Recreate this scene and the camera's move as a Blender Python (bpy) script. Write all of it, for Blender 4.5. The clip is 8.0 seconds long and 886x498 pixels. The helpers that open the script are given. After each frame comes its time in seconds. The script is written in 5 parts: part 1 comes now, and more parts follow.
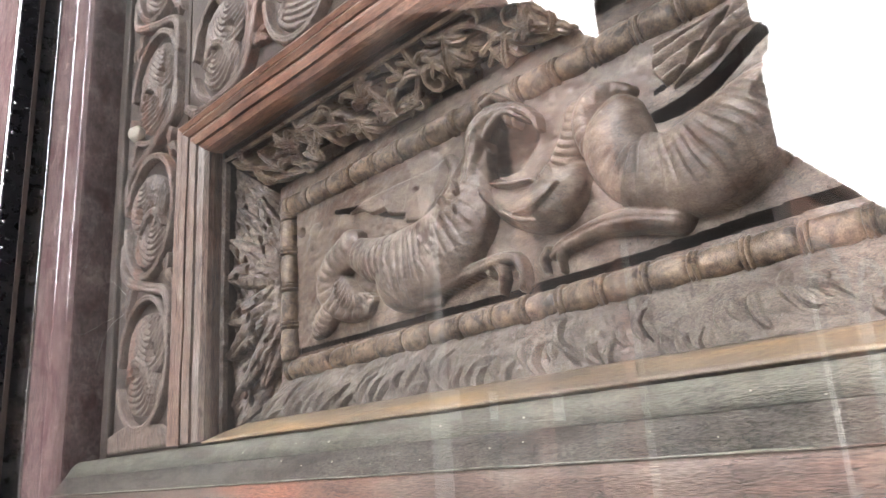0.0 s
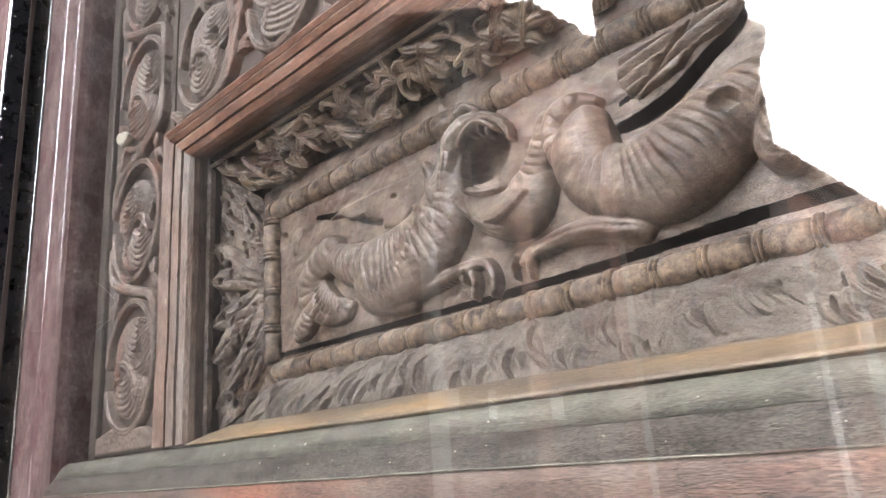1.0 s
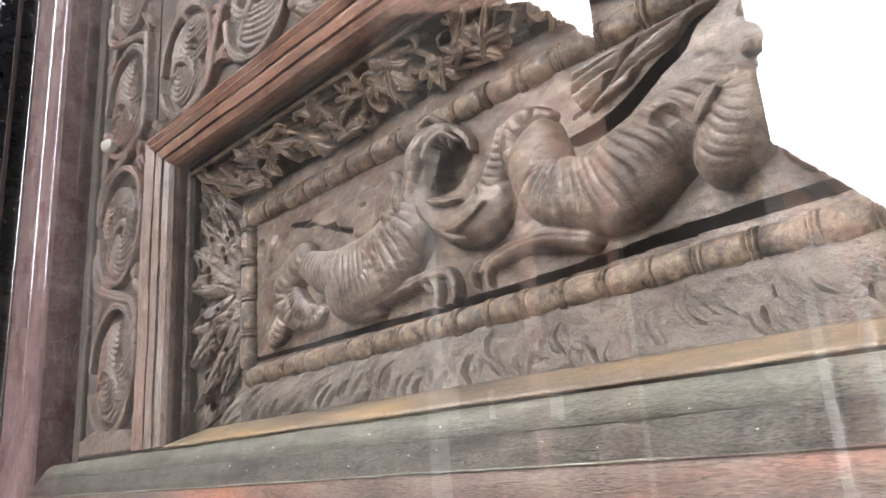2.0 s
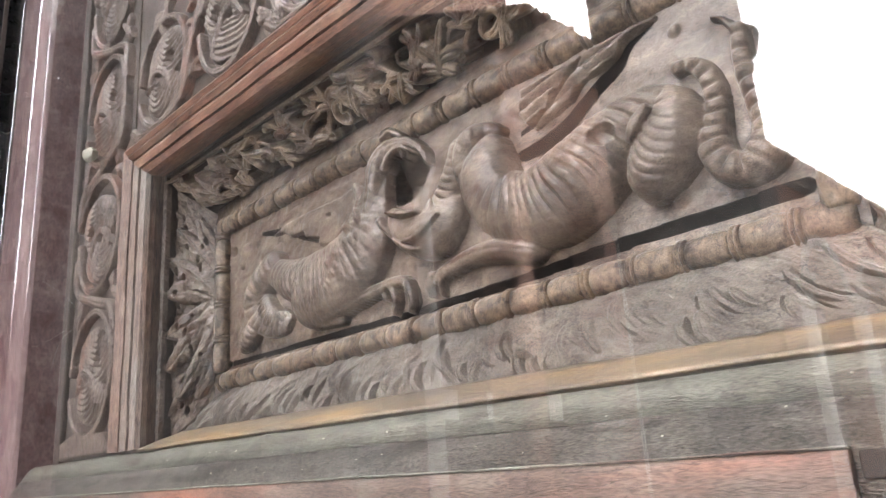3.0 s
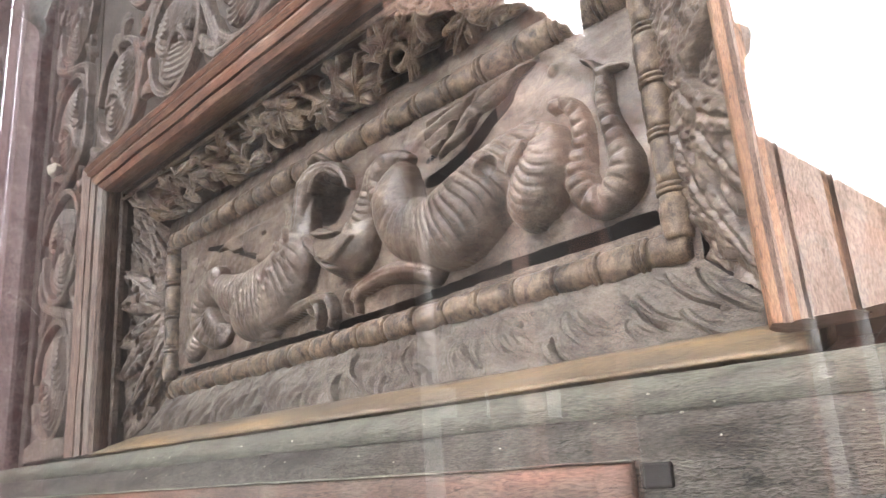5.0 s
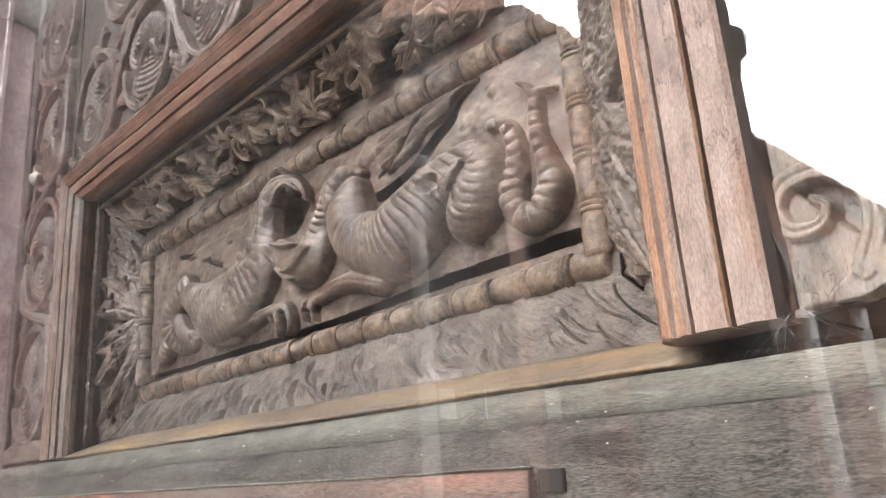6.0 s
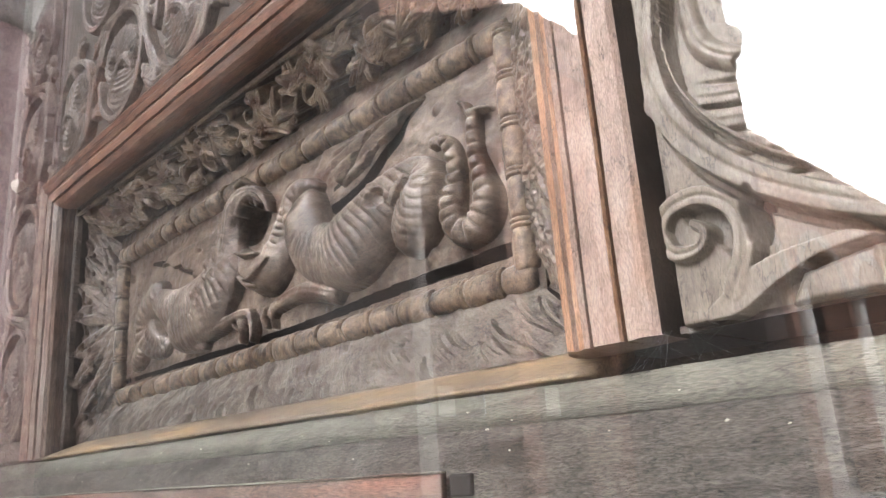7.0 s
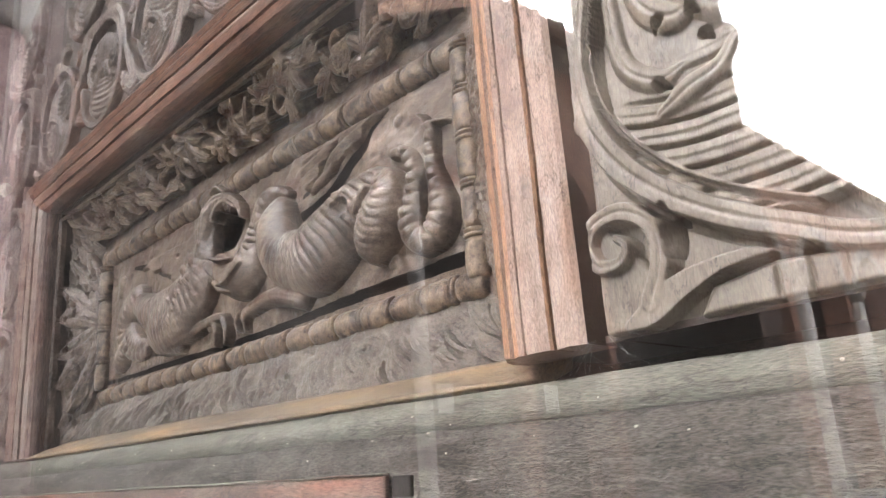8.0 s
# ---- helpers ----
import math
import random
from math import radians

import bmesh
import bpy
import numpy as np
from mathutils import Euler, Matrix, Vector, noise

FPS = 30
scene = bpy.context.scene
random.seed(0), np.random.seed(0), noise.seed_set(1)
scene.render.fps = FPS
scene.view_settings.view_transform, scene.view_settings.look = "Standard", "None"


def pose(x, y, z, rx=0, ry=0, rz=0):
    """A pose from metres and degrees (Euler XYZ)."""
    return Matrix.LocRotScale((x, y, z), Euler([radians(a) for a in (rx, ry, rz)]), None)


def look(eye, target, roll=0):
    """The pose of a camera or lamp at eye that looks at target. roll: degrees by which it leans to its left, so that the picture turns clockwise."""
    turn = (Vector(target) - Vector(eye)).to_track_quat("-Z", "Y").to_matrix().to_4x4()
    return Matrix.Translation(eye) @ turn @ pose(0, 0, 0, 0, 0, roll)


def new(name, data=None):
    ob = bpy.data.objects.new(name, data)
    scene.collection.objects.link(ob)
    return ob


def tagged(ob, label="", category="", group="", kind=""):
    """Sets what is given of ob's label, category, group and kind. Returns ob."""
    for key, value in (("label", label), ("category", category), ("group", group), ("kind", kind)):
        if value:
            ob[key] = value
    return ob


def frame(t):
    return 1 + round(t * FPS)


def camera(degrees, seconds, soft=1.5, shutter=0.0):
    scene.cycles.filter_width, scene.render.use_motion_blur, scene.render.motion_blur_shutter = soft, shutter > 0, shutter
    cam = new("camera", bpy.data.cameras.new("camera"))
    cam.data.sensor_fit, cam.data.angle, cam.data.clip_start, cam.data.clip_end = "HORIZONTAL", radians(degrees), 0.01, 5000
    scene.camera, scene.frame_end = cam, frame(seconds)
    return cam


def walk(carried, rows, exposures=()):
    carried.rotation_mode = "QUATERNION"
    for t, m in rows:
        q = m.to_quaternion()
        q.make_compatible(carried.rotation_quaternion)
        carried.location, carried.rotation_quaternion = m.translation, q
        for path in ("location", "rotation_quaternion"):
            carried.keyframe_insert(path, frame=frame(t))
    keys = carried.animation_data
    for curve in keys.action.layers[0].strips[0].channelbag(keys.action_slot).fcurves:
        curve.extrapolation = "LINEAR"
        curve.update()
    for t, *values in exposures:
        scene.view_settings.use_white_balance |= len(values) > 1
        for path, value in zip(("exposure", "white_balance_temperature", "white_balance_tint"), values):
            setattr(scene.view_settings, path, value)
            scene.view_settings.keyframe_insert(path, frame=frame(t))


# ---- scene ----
cam = camera(59.6, 8.0, soft=1.3)
METRES, EYE, TURN = 0.4, 1.2, -45.45
ROWS = [
    (0.0, 0.0, 0.0, 0.0, 0.86, 15.7, 3.06),
    (0.5, 0.0304, -0.0209, 0.0027, 0.87, 15.64, 3.13),
    (1.0, 0.0647, -0.0433, 0.004, 0.89, 15.61, 3.15),
    (1.5, 0.108, -0.0683, 0.0059, 0.96, 15.58, 3.17),
    (3.0, 0.2725, -0.1635, 0.0058, 1.07, 15.66, 3.12),
    (3.5, 0.3245, -0.1953, 0.0074, 1.09, 15.62, 3.17),
    (4.0, 0.3761, -0.2276, 0.009, 1.12, 15.57, 3.18),
    (4.5, 0.4388, -0.2652, 0.0122, 1.21, 15.46, 3.28),
    (6.0, 0.6325, -0.3748, 0.0122, 1.37, 15.55, 3.21),
    (6.5, 0.7062, -0.4206, 0.0161, 1.44, 15.41, 3.29),
    (7.0, 0.7623, -0.455, 0.0174, 1.48, 15.33, 3.32),
    (7.5, 0.8129, -0.4855, 0.0188, 1.53, 15.25, 3.37),
    (8.0, 0.8573, -0.5133, 0.02, 1.54, 15.14, 3.41),
]
SET = pose(0, 0, EYE, 1.26, -0.2, 0.24) @ pose(0, 0, 0, 0, 0, TURN)
walk(cam, [(t, SET @ pose(METRES * x, METRES * y, METRES * z, 90 + pitch, roll, yaw)) for t, x, y, z, yaw, pitch, roll in ROWS])

# ---- light ----
SUN_EL, SUN_AZ = 48.0, 339.0
world = bpy.data.worlds.new("world")
scene.world = world
world.use_nodes = True
wt = world.node_tree
wt.nodes.clear()
sky = wt.nodes.new("ShaderNodeTexSky")
sky.sky_type = "NISHITA"
sky.sun_disc = False
sky.sun_elevation, sky.sun_rotation = radians(SUN_EL), radians(SUN_AZ)
sky.dust_density = 4.0
hsv = wt.nodes.new("ShaderNodeHueSaturation")
hsv.inputs["Saturation"].default_value = 0.25
bgd = wt.nodes.new("ShaderNodeBackground")
bgd.inputs["Strength"].default_value = 0.15
wout = wt.nodes.new("ShaderNodeOutputWorld")
wt.links.new(sky.outputs[0], hsv.inputs["Color"])
wt.links.new(hsv.outputs[0], bgd.inputs["Color"])
wt.links.new(bgd.outputs[0], wout.inputs["Surface"])
sun = new("sun", bpy.data.lights.new("sun", "SUN"))
sun.data.energy, sun.data.angle, sun.data.color = 0.5, radians(14), (1.0, 0.97, 0.93)
sun.matrix_world = look((-22, 35, 36.8), (-10, 4, 0))


scene.view_settings.exposure = 5.23


# ---- materials ----
def link(nt, a, b):
    nt.links.new(a, b)


def surface(name, tones, rough=0.75, stretch=(1, 1, 1), scale=40.0, bump=0.3, depth=0.002, spots=None, metallic=0.0, fine=950.0, speckle=0.4, cracks=None):
    """A weathered surface: tones blended by stretched noise, fine grain, optional spots of another tone."""
    mat = bpy.data.materials.new(name)
    mat.use_nodes = True
    nt = mat.node_tree
    bsdf = nt.nodes["Principled BSDF"]
    bsdf.inputs["Roughness"].default_value = rough
    bsdf.inputs["Metallic"].default_value = metallic
    geo = nt.nodes.new("ShaderNodeNewGeometry")
    mapping = nt.nodes.new("ShaderNodeMapping")
    mapping.inputs["Scale"].default_value = stretch
    link(nt, geo.outputs["Position"], mapping.inputs["Vector"])
    big = nt.nodes.new("ShaderNodeTexNoise")
    big.inputs["Scale"].default_value, big.inputs["Detail"].default_value, big.inputs["Roughness"].default_value = scale * 0.25, 6, 0.6
    link(nt, geo.outputs["Position"], big.inputs["Vector"])
    grain = nt.nodes.new("ShaderNodeTexNoise")
    grain.inputs["Scale"].default_value, grain.inputs["Detail"].default_value, grain.inputs["Roughness"].default_value = scale, 8, 0.65
    link(nt, mapping.outputs[0], grain.inputs["Vector"])
    mixf = nt.nodes.new("ShaderNodeMath")
    mixf.operation = "MULTIPLY_ADD"
    link(nt, grain.outputs["Fac"], mixf.inputs[0])
    mixf.inputs[1].default_value = 0.55
    half = nt.nodes.new("ShaderNodeMath")
    half.operation = "MULTIPLY"
    half.inputs[1].default_value = 0.45
    link(nt, big.outputs["Fac"], half.inputs[0])
    link(nt, half.outputs[0], mixf.inputs[2])
    ramp = nt.nodes.new("ShaderNodeValToRGB")
    el = ramp.color_ramp.elements
    el[0].position, el[1].position = 0.34, 0.66
    el[0].color, el[1].color = (*tones[0], 1), (*tones[-1], 1)
    for i, c in enumerate(tones[1:-1]):
        e = el.new(0.34 + 0.32 * (i + 1) / (len(tones) - 1))
        e.color = (*c, 1)
    link(nt, mixf.outputs[0], ramp.inputs[0])
    colour = ramp.outputs[0]
    if spots:
        sp = nt.nodes.new("ShaderNodeTexNoise")
        sp.inputs["Scale"].default_value, sp.inputs["Detail"].default_value = spots[1], 5
        link(nt, mapping.outputs[0], sp.inputs["Vector"])
        lim = nt.nodes.new("ShaderNodeMapRange")
        lim.inputs["From Min"].default_value, lim.inputs["From Max"].default_value = spots[2], spots[2] + 0.1
        link(nt, sp.outputs["Fac"], lim.inputs["Value"])
        mx = nt.nodes.new("ShaderNodeMix")
        mx.data_type = "RGBA"
        link(nt, lim.outputs[0], mx.inputs["Factor"])
        link(nt, colour, mx.inputs["A"])
        mx.inputs["B"].default_value = (*spots[0], 1)
        colour = mx.outputs["Result"]
    fin = nt.nodes.new("ShaderNodeTexNoise")
    fin.inputs["Scale"].default_value, fin.inputs["Detail"].default_value = fine, 4
    link(nt, mapping.outputs[0], fin.inputs["Vector"])
    sp2 = nt.nodes.new("ShaderNodeMapRange")
    sp2.inputs["From Min"].default_value, sp2.inputs["From Max"].default_value = 0.36, 0.62
    sp2.inputs["To Min"].default_value, sp2.inputs["To Max"].default_value = 1 - speckle, 1 + 0.25 * speckle
    link(nt, fin.outputs["Fac"], sp2.inputs["Value"])
    tint = nt.nodes.new("ShaderNodeVectorMath")
    tint.operation = "SCALE"
    if cracks:
        # Thin drying cracks that follow the grain.
        cr = nt.nodes.new("ShaderNodeTexNoise")
        cr.inputs["Scale"].default_value, cr.inputs["Detail"].default_value, cr.inputs["Roughness"].default_value = cracks[0], 5, 0.6
        link(nt, mapping.outputs[0], cr.inputs["Vector"])
        off = nt.nodes.new("ShaderNodeMath")
        off.operation = "SUBTRACT"
        off.inputs[1].default_value = 0.5
        link(nt, cr.outputs["Fac"], off.inputs[0])
        ab = nt.nodes.new("ShaderNodeMath")
        ab.operation = "ABSOLUTE"
        link(nt, off.outputs[0], ab.inputs[0])
        line = nt.nodes.new("ShaderNodeMapRange")
        line.inputs["From Min"].default_value, line.inputs["From Max"].default_value = cracks[1] * 0.4, cracks[1]
        link(nt, ab.outputs[0], line.inputs["Value"])
        where = nt.nodes.new("ShaderNodeMapRange")
        where.inputs["From Min"].default_value, where.inputs["From Max"].default_value = 0.45, 0.58
        where.inputs["To Min"].default_value, where.inputs["To Max"].default_value = 0.0, 1.0
        link(nt, big.outputs["Fac"], where.inputs["Value"])
        keep = nt.nodes.new("ShaderNodeMath")
        keep.operation = "MAXIMUM"
        link(nt, line.outputs[0], keep.inputs[0])
        link(nt, where.outputs[0], keep.inputs[1])
        soil = nt.nodes.new("ShaderNodeMapRange")
        soil.inputs["To Min"].default_value, soil.inputs["To Max"].default_value = 1 - cracks[2], 1.0
        link(nt, keep.outputs[0], soil.inputs["Value"])
        dk = nt.nodes.new("ShaderNodeVectorMath")
        dk.operation = "SCALE"
        link(nt, colour, dk.inputs[0])
        link(nt, soil.outputs[0], dk.inputs["Scale"])
        colour = dk.outputs[0]
    link(nt, colour, tint.inputs[0])
    link(nt, sp2.outputs[0], tint.inputs["Scale"])
    link(nt, tint.outputs[0], bsdf.inputs["Base Color"])
    add = nt.nodes.new("ShaderNodeMath")
    add.operation = "MULTIPLY_ADD"
    add.inputs[1].default_value = 0.5
    link(nt, fin.outputs["Fac"], add.inputs[0])
    link(nt, grain.outputs["Fac"], add.inputs[2])
    bp = nt.nodes.new("ShaderNodeBump")
    bp.inputs["Strength"].default_value, bp.inputs["Distance"].default_value = bump, depth
    if cracks:
        sink = nt.nodes.new("ShaderNodeMath")
        sink.operation = "ADD"
        link(nt, add.outputs[0], sink.inputs[0])
        link(nt, keep.outputs[0], sink.inputs[1])
        add = sink
    link(nt, add.outputs[0], bp.inputs["Height"])
    link(nt, bp.outputs[0], bsdf.inputs["Normal"])
    rr = nt.nodes.new("ShaderNodeMapRange")
    rr.inputs["To Min"].default_value, rr.inputs["To Max"].default_value = max(rough - 0.15, 0.02), min(rough + 0.12, 1)
    link(nt, grain.outputs["Fac"], rr.inputs["Value"])
    link(nt, rr.outputs[0], bsdf.inputs["Roughness"])
    return mat


OAK = surface("weathered_oak", [(0.043, 0.028, 0.020), (0.150, 0.108, 0.080), (0.275, 0.207, 0.158)], 0.40, (1, 0.45, 1), 80, 0.6, 0.002, ((0.085, 0.045, 0.028), 26, 0.57), speckle=0.36, cracks=(75, 0.012, 0.6))
OAK_GREY = surface("greyed_oak", [(0.070, 0.053, 0.041), (0.142, 0.113, 0.089), (0.205, 0.168, 0.134)], 0.52, (1, 0.4, 1), 80, 0.8, 0.003, ((0.075, 0.048, 0.034), 26, 0.60), speckle=0.4, cracks=(60, 0.012, 0.6))
OAK_GOLD = surface("golden_oak", [(0.055, 0.036, 0.024), (0.205, 0.144, 0.098), (0.37, 0.27, 0.185)], 0.32, (1, 0.4, 1), 80, 0.6, 0.002, ((0.09, 0.047, 0.03), 28, 0.55), speckle=0.35, cracks=(75, 0.012, 0.6))
# Dark timber; also stands in for shade on moulding sides and reveals.
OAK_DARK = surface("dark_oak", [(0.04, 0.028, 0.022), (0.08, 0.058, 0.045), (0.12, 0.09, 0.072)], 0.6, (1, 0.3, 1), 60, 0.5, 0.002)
STRIP = surface("scroll_oak", [(0.085, 0.059, 0.046), (0.175, 0.127, 0.101), (0.25, 0.19, 0.155)], 0.5, (1, 1, 0.3), 60, 0.5, 0.002, ((0.20, 0.105, 0.072), 14, 0.57), cracks=(70, 0.012, 0.6))
RSTRIP = surface("pale_scroll_oak", [(0.125, 0.097, 0.071), (0.188, 0.150, 0.114), (0.245, 0.203, 0.160)], 0.5, (1, 1, 0.3), 150, 0.35, 0.001, ((0.20, 0.135, 0.10), 9, 0.6), speckle=0.22, cracks=(80, 0.010, 0.55))
MOULD = surface("red_oak", [(0.10, 0.05, 0.034), (0.22, 0.13, 0.092), (0.32, 0.23, 0.175)], 0.45, (1, 1, 0.10), 120, 0.5, 0.002, ((0.25, 0.21, 0.178), 14, 0.52), cracks=(90, 0.014, 0.6))
MOULD_R = surface("faded_red_oak", [(0.16, 0.100, 0.076), (0.32, 0.218, 0.168), (0.41, 0.315, 0.258)], 0.6, (1, 1, 0.35), 60, 0.5, 0.002, ((0.34, 0.19, 0.12), 14, 0.57), speckle=0.3, cracks=(60, 0.010, 0.6))
ORANGE = surface("rubbed_orange_oak", [(0.15, 0.070, 0.04), (0.34, 0.175, 0.095), (0.42, 0.26, 0.165)], 0.5, (1, 1, 0.25), 60, 0.6, 0.002, ((0.33, 0.24, 0.185), 18, 0.56), speckle=0.35, cracks=(60, 0.010, 0.6))
MOULD_FLAT = surface("red_oak_rail", [(0.10, 0.045, 0.03), (0.25, 0.122, 0.078), (0.34, 0.215, 0.145)], 0.45, (1, 0.12, 1), 70, 0.4, 0.0015, ((0.16, 0.13, 0.108), 18, 0.55), cracks=(90, 0.014, 0.6))
BEADWOOD = surface("bead_oak", [(0.064, 0.044, 0.031), (0.178, 0.124, 0.083), (0.33, 0.232, 0.153)], 0.40, (1, 1, 1), 130, 0.7, 0.002, ((0.05, 0.034, 0.025), 70, 0.56), speckle=0.4, cracks=(110, 0.016, 0.6))
YELLOW = surface("bare_batten", [(0.13, 0.10, 0.072), (0.24, 0.172, 0.105), (0.43, 0.275, 0.125)], 0.5, (1, 0.25, 1), 26, 0.5, 0.0015, ((0.18, 0.14, 0.105), 8, 0.53), cracks=(60, 0.010, 0.5))
GREY = surface("grey_board", [(0.108, 0.099, 0.077), (0.166, 0.155, 0.121), (0.218, 0.205, 0.163)], 0.7, (1, 0.22, 1), 120, 0.9, 0.003, ((0.112, 0.096, 0.075), 18, 0.6), speckle=0.35, cracks=(110, 0.012, 0.5))
BROWNGREY = surface("stained_grey_board", [(0.060, 0.050, 0.040), (0.112, 0.096, 0.078), (0.16, 0.142, 0.116)], 0.7, (1, 0.26, 1), 130, 1.0, 0.004, ((0.055, 0.043, 0.034), 26, 0.56), speckle=0.5, cracks=(120, 0.016, 0.6))
REDBOARD = surface("red_board", [(0.07, 0.05, 0.041), (0.16, 0.105, 0.080), (0.215, 0.172, 0.138)], 0.6, (1, 0.16, 1), 40, 0.6, 0.002, ((0.28, 0.115, 0.072), 12, 0.55), speckle=0.4, cracks=(70, 0.012, 0.6))
MARBLE = surface("purple_marble", [(0.085, 0.040, 0.042), (0.19, 0.115, 0.108), (0.32, 0.235, 0.215)], 0.5, (1, 1, 0.7), 60, 0.3, 0.003, ((0.105, 0.036, 0.038), 22, 0.54), speckle=0.35, fine=220)
PINK = surface("pink_marble", [(0.15, 0.090, 0.085), (0.22, 0.146, 0.137), (0.28, 0.20, 0.19)], 0.9, (1, 1, 1), 22, 0.2, 0.004, speckle=0.2, fine=60)
BRICK = surface("brick", [(0.075, 0.040, 0.027), (0.115, 0.068, 0.047), (0.15, 0.10, 0.072)], 0.85, (1, 1, 4), 3, 0.3, 0.01)
STONE = surface("pale_stone", [(0.19, 0.18, 0.162), (0.28, 0.265, 0.24), (0.36, 0.34, 0.31)], 0.8, (1, 1, 1), 5, 0.3, 0.01)
REDBRICK = surface("red_brick", [(0.23, 0.115, 0.078), (0.35, 0.197, 0.137), (0.43, 0.27, 0.192)], 0.85, (1, 1, 4), 3, 0.3, 0.01)
CREAM = surface("cream_stone", [(0.42, 0.39, 0.35), (0.55, 0.52, 0.47), (0.66, 0.63, 0.58)], 0.7, (1, 1, 1), 5, 0.3, 0.01)
DARK_BRICK = surface("dark_brick", [(0.035, 0.026, 0.021), (0.055, 0.042, 0.035), (0.075, 0.06, 0.05)], 0.9, (1, 1, 4), 3, 0.3, 0.01)
TILE = surface("roof_tile", [(0.22, 0.145, 0.11), (0.32, 0.215, 0.16), (0.40, 0.295, 0.235)], 0.85, (1, 1, 1), 4, 0.3, 0.01)
PAVING = surface("paving", [(0.11, 0.107, 0.10), (0.16, 0.155, 0.145), (0.20, 0.195, 0.18)], 0.8, (1, 1, 1), 3, 0.3, 0.01)
METAL = surface("dark_metal", [(0.015, 0.015, 0.02), (0.03, 0.03, 0.035)], 0.3, (1, 1, 1), 60, 0.1, 0.001, metallic=0.6)
CHROME = surface("bright_metal", [(0.65, 0.65, 0.68), (0.8, 0.8, 0.82)], 0.2, (1, 1, 1), 60, 0.1, 0.001, metallic=1.0)
PALE = surface("pale_dirt", [(0.5, 0.45, 0.36), (0.65, 0.6, 0.5)], 0.9, (1, 1, 1), 90, 0.4, 0.002)
LIP = surface("chipped_paint", [(0.16, 0.14, 0.11), (0.30, 0.29, 0.23), (0.46, 0.45, 0.37)], 0.8, (1, 0.3, 1), 60, 0.5, 0.002, ((0.16, 0.10, 0.075), 20, 0.52))
PAPER = surface("white_board", [(0.7, 0.7, 0.68), (0.8, 0.8, 0.78)], 0.7, (1, 1, 1), 4, 0.1, 0.001)
WEB = surface("cobweb", [(0.5, 0.48, 0.45), (0.65, 0.63, 0.6)], 0.9, (1, 1, 1), 90, 0.1, 0.001)
IRON = surface("rusty_iron", [(0.03, 0.02, 0.016), (0.07, 0.04, 0.03)], 0.6, (1, 1, 1), 90, 0.4, 0.001)
# Near-black colour that stands in for shade in slits and recesses.
HOLE_SHADE = surface("hole_shade", [(0.012, 0.01, 0.009), (0.03, 0.024, 0.02)], 0.9, (1, 1, 1), 90, 0.3, 0.001)


def glass_material():
    """A pane: clear, mirror-like by Fresnel's law (Schlick), with a thin film of dust and wiping streaks."""
    mat = bpy.data.materials.new("dusty_glass")
    mat.use_nodes = True
    nt = mat.node_tree
    nt.nodes.clear()
    lw = nt.nodes.new("ShaderNodeLayerWeight")
    lw.inputs["Blend"].default_value = 0.5
    p5 = nt.nodes.new("ShaderNodeMath")
    p5.operation = "POWER"
    p5.inputs[1].default_value = 5.0
    link(nt, lw.outputs["Facing"], p5.inputs[0])
    sch = nt.nodes.new("ShaderNodeMath")
    sch.operation = "MULTIPLY_ADD"
    sch.inputs[1].default_value, sch.inputs[2].default_value = 0.93, 0.07
    link(nt, p5.outputs[0], sch.inputs[0])
    tr = nt.nodes.new("ShaderNodeBsdfTransparent")
    gl = nt.nodes.new("ShaderNodeBsdfGlossy")
    gl.inputs["Roughness"].default_value = 0.0
    mix = nt.nodes.new("ShaderNodeMixShader")
    link(nt, sch.outputs[0], mix.inputs[0])
    link(nt, tr.outputs[0], mix.inputs[1])
    link(nt, gl.outputs[0], mix.inputs[2])
    geo = nt.nodes.new("ShaderNodeNewGeometry")
    mp = nt.nodes.new("ShaderNodeMapping")
    mp.inputs["Scale"].default_value = (1, 1, 0.12)
    link(nt, geo.outputs["Position"], mp.inputs["Vector"])
    streak = nt.nodes.new("ShaderNodeTexNoise")
    streak.inputs["Scale"].default_value, streak.inputs["Detail"].default_value = 18, 6
    link(nt, mp.outputs[0], streak.inputs["Vector"])
    lim = nt.nodes.new("ShaderNodeMapRange")
    lim.inputs["From Min"].default_value, lim.inputs["From Max"].default_value = 0.45, 0.8
    lim.inputs["To Min"].default_value, lim.inputs["To Max"].default_value = 0.003, 0.024
    link(nt, streak.outputs["Fac"], lim.inputs["Value"])
    df = nt.nodes.new("ShaderNodeBsdfDiffuse")
    df.inputs["Color"].default_value = (0.6, 0.57, 0.53, 1)
    mix2 = nt.nodes.new("ShaderNodeMixShader")
    link(nt, lim.outputs[0], mix2.inputs[0])
    link(nt, mix.outputs[0], mix2.inputs[1])
    link(nt, df.outputs[0], mix2.inputs[2])
    out = nt.nodes.new("ShaderNodeOutputMaterial")
    link(nt, mix2.outputs[0], out.inputs["Surface"])
    return mat


GLASS = glass_material()


# ---- mesh helpers ----
def root(name, label, category, at=(0, 0, 0), kind="", group=""):
    ob = new(name)
    ob.location = at
    ob.empty_display_size = 0.05
    return tagged(ob, label, category, group, kind)


def finish(name, mesh, material, parent, label="", smooth=False):
    mesh.materials.append(material)
    if smooth:
        mesh.polygons.foreach_set("use_smooth", [True] * len(mesh.polygons))
    ob = new(name, mesh)
    if parent is not None:
        ob.parent = parent
        ob.matrix_parent_inverse = Matrix.Translation(-parent.location)
    if label:
        ob["label"] = label
    return ob


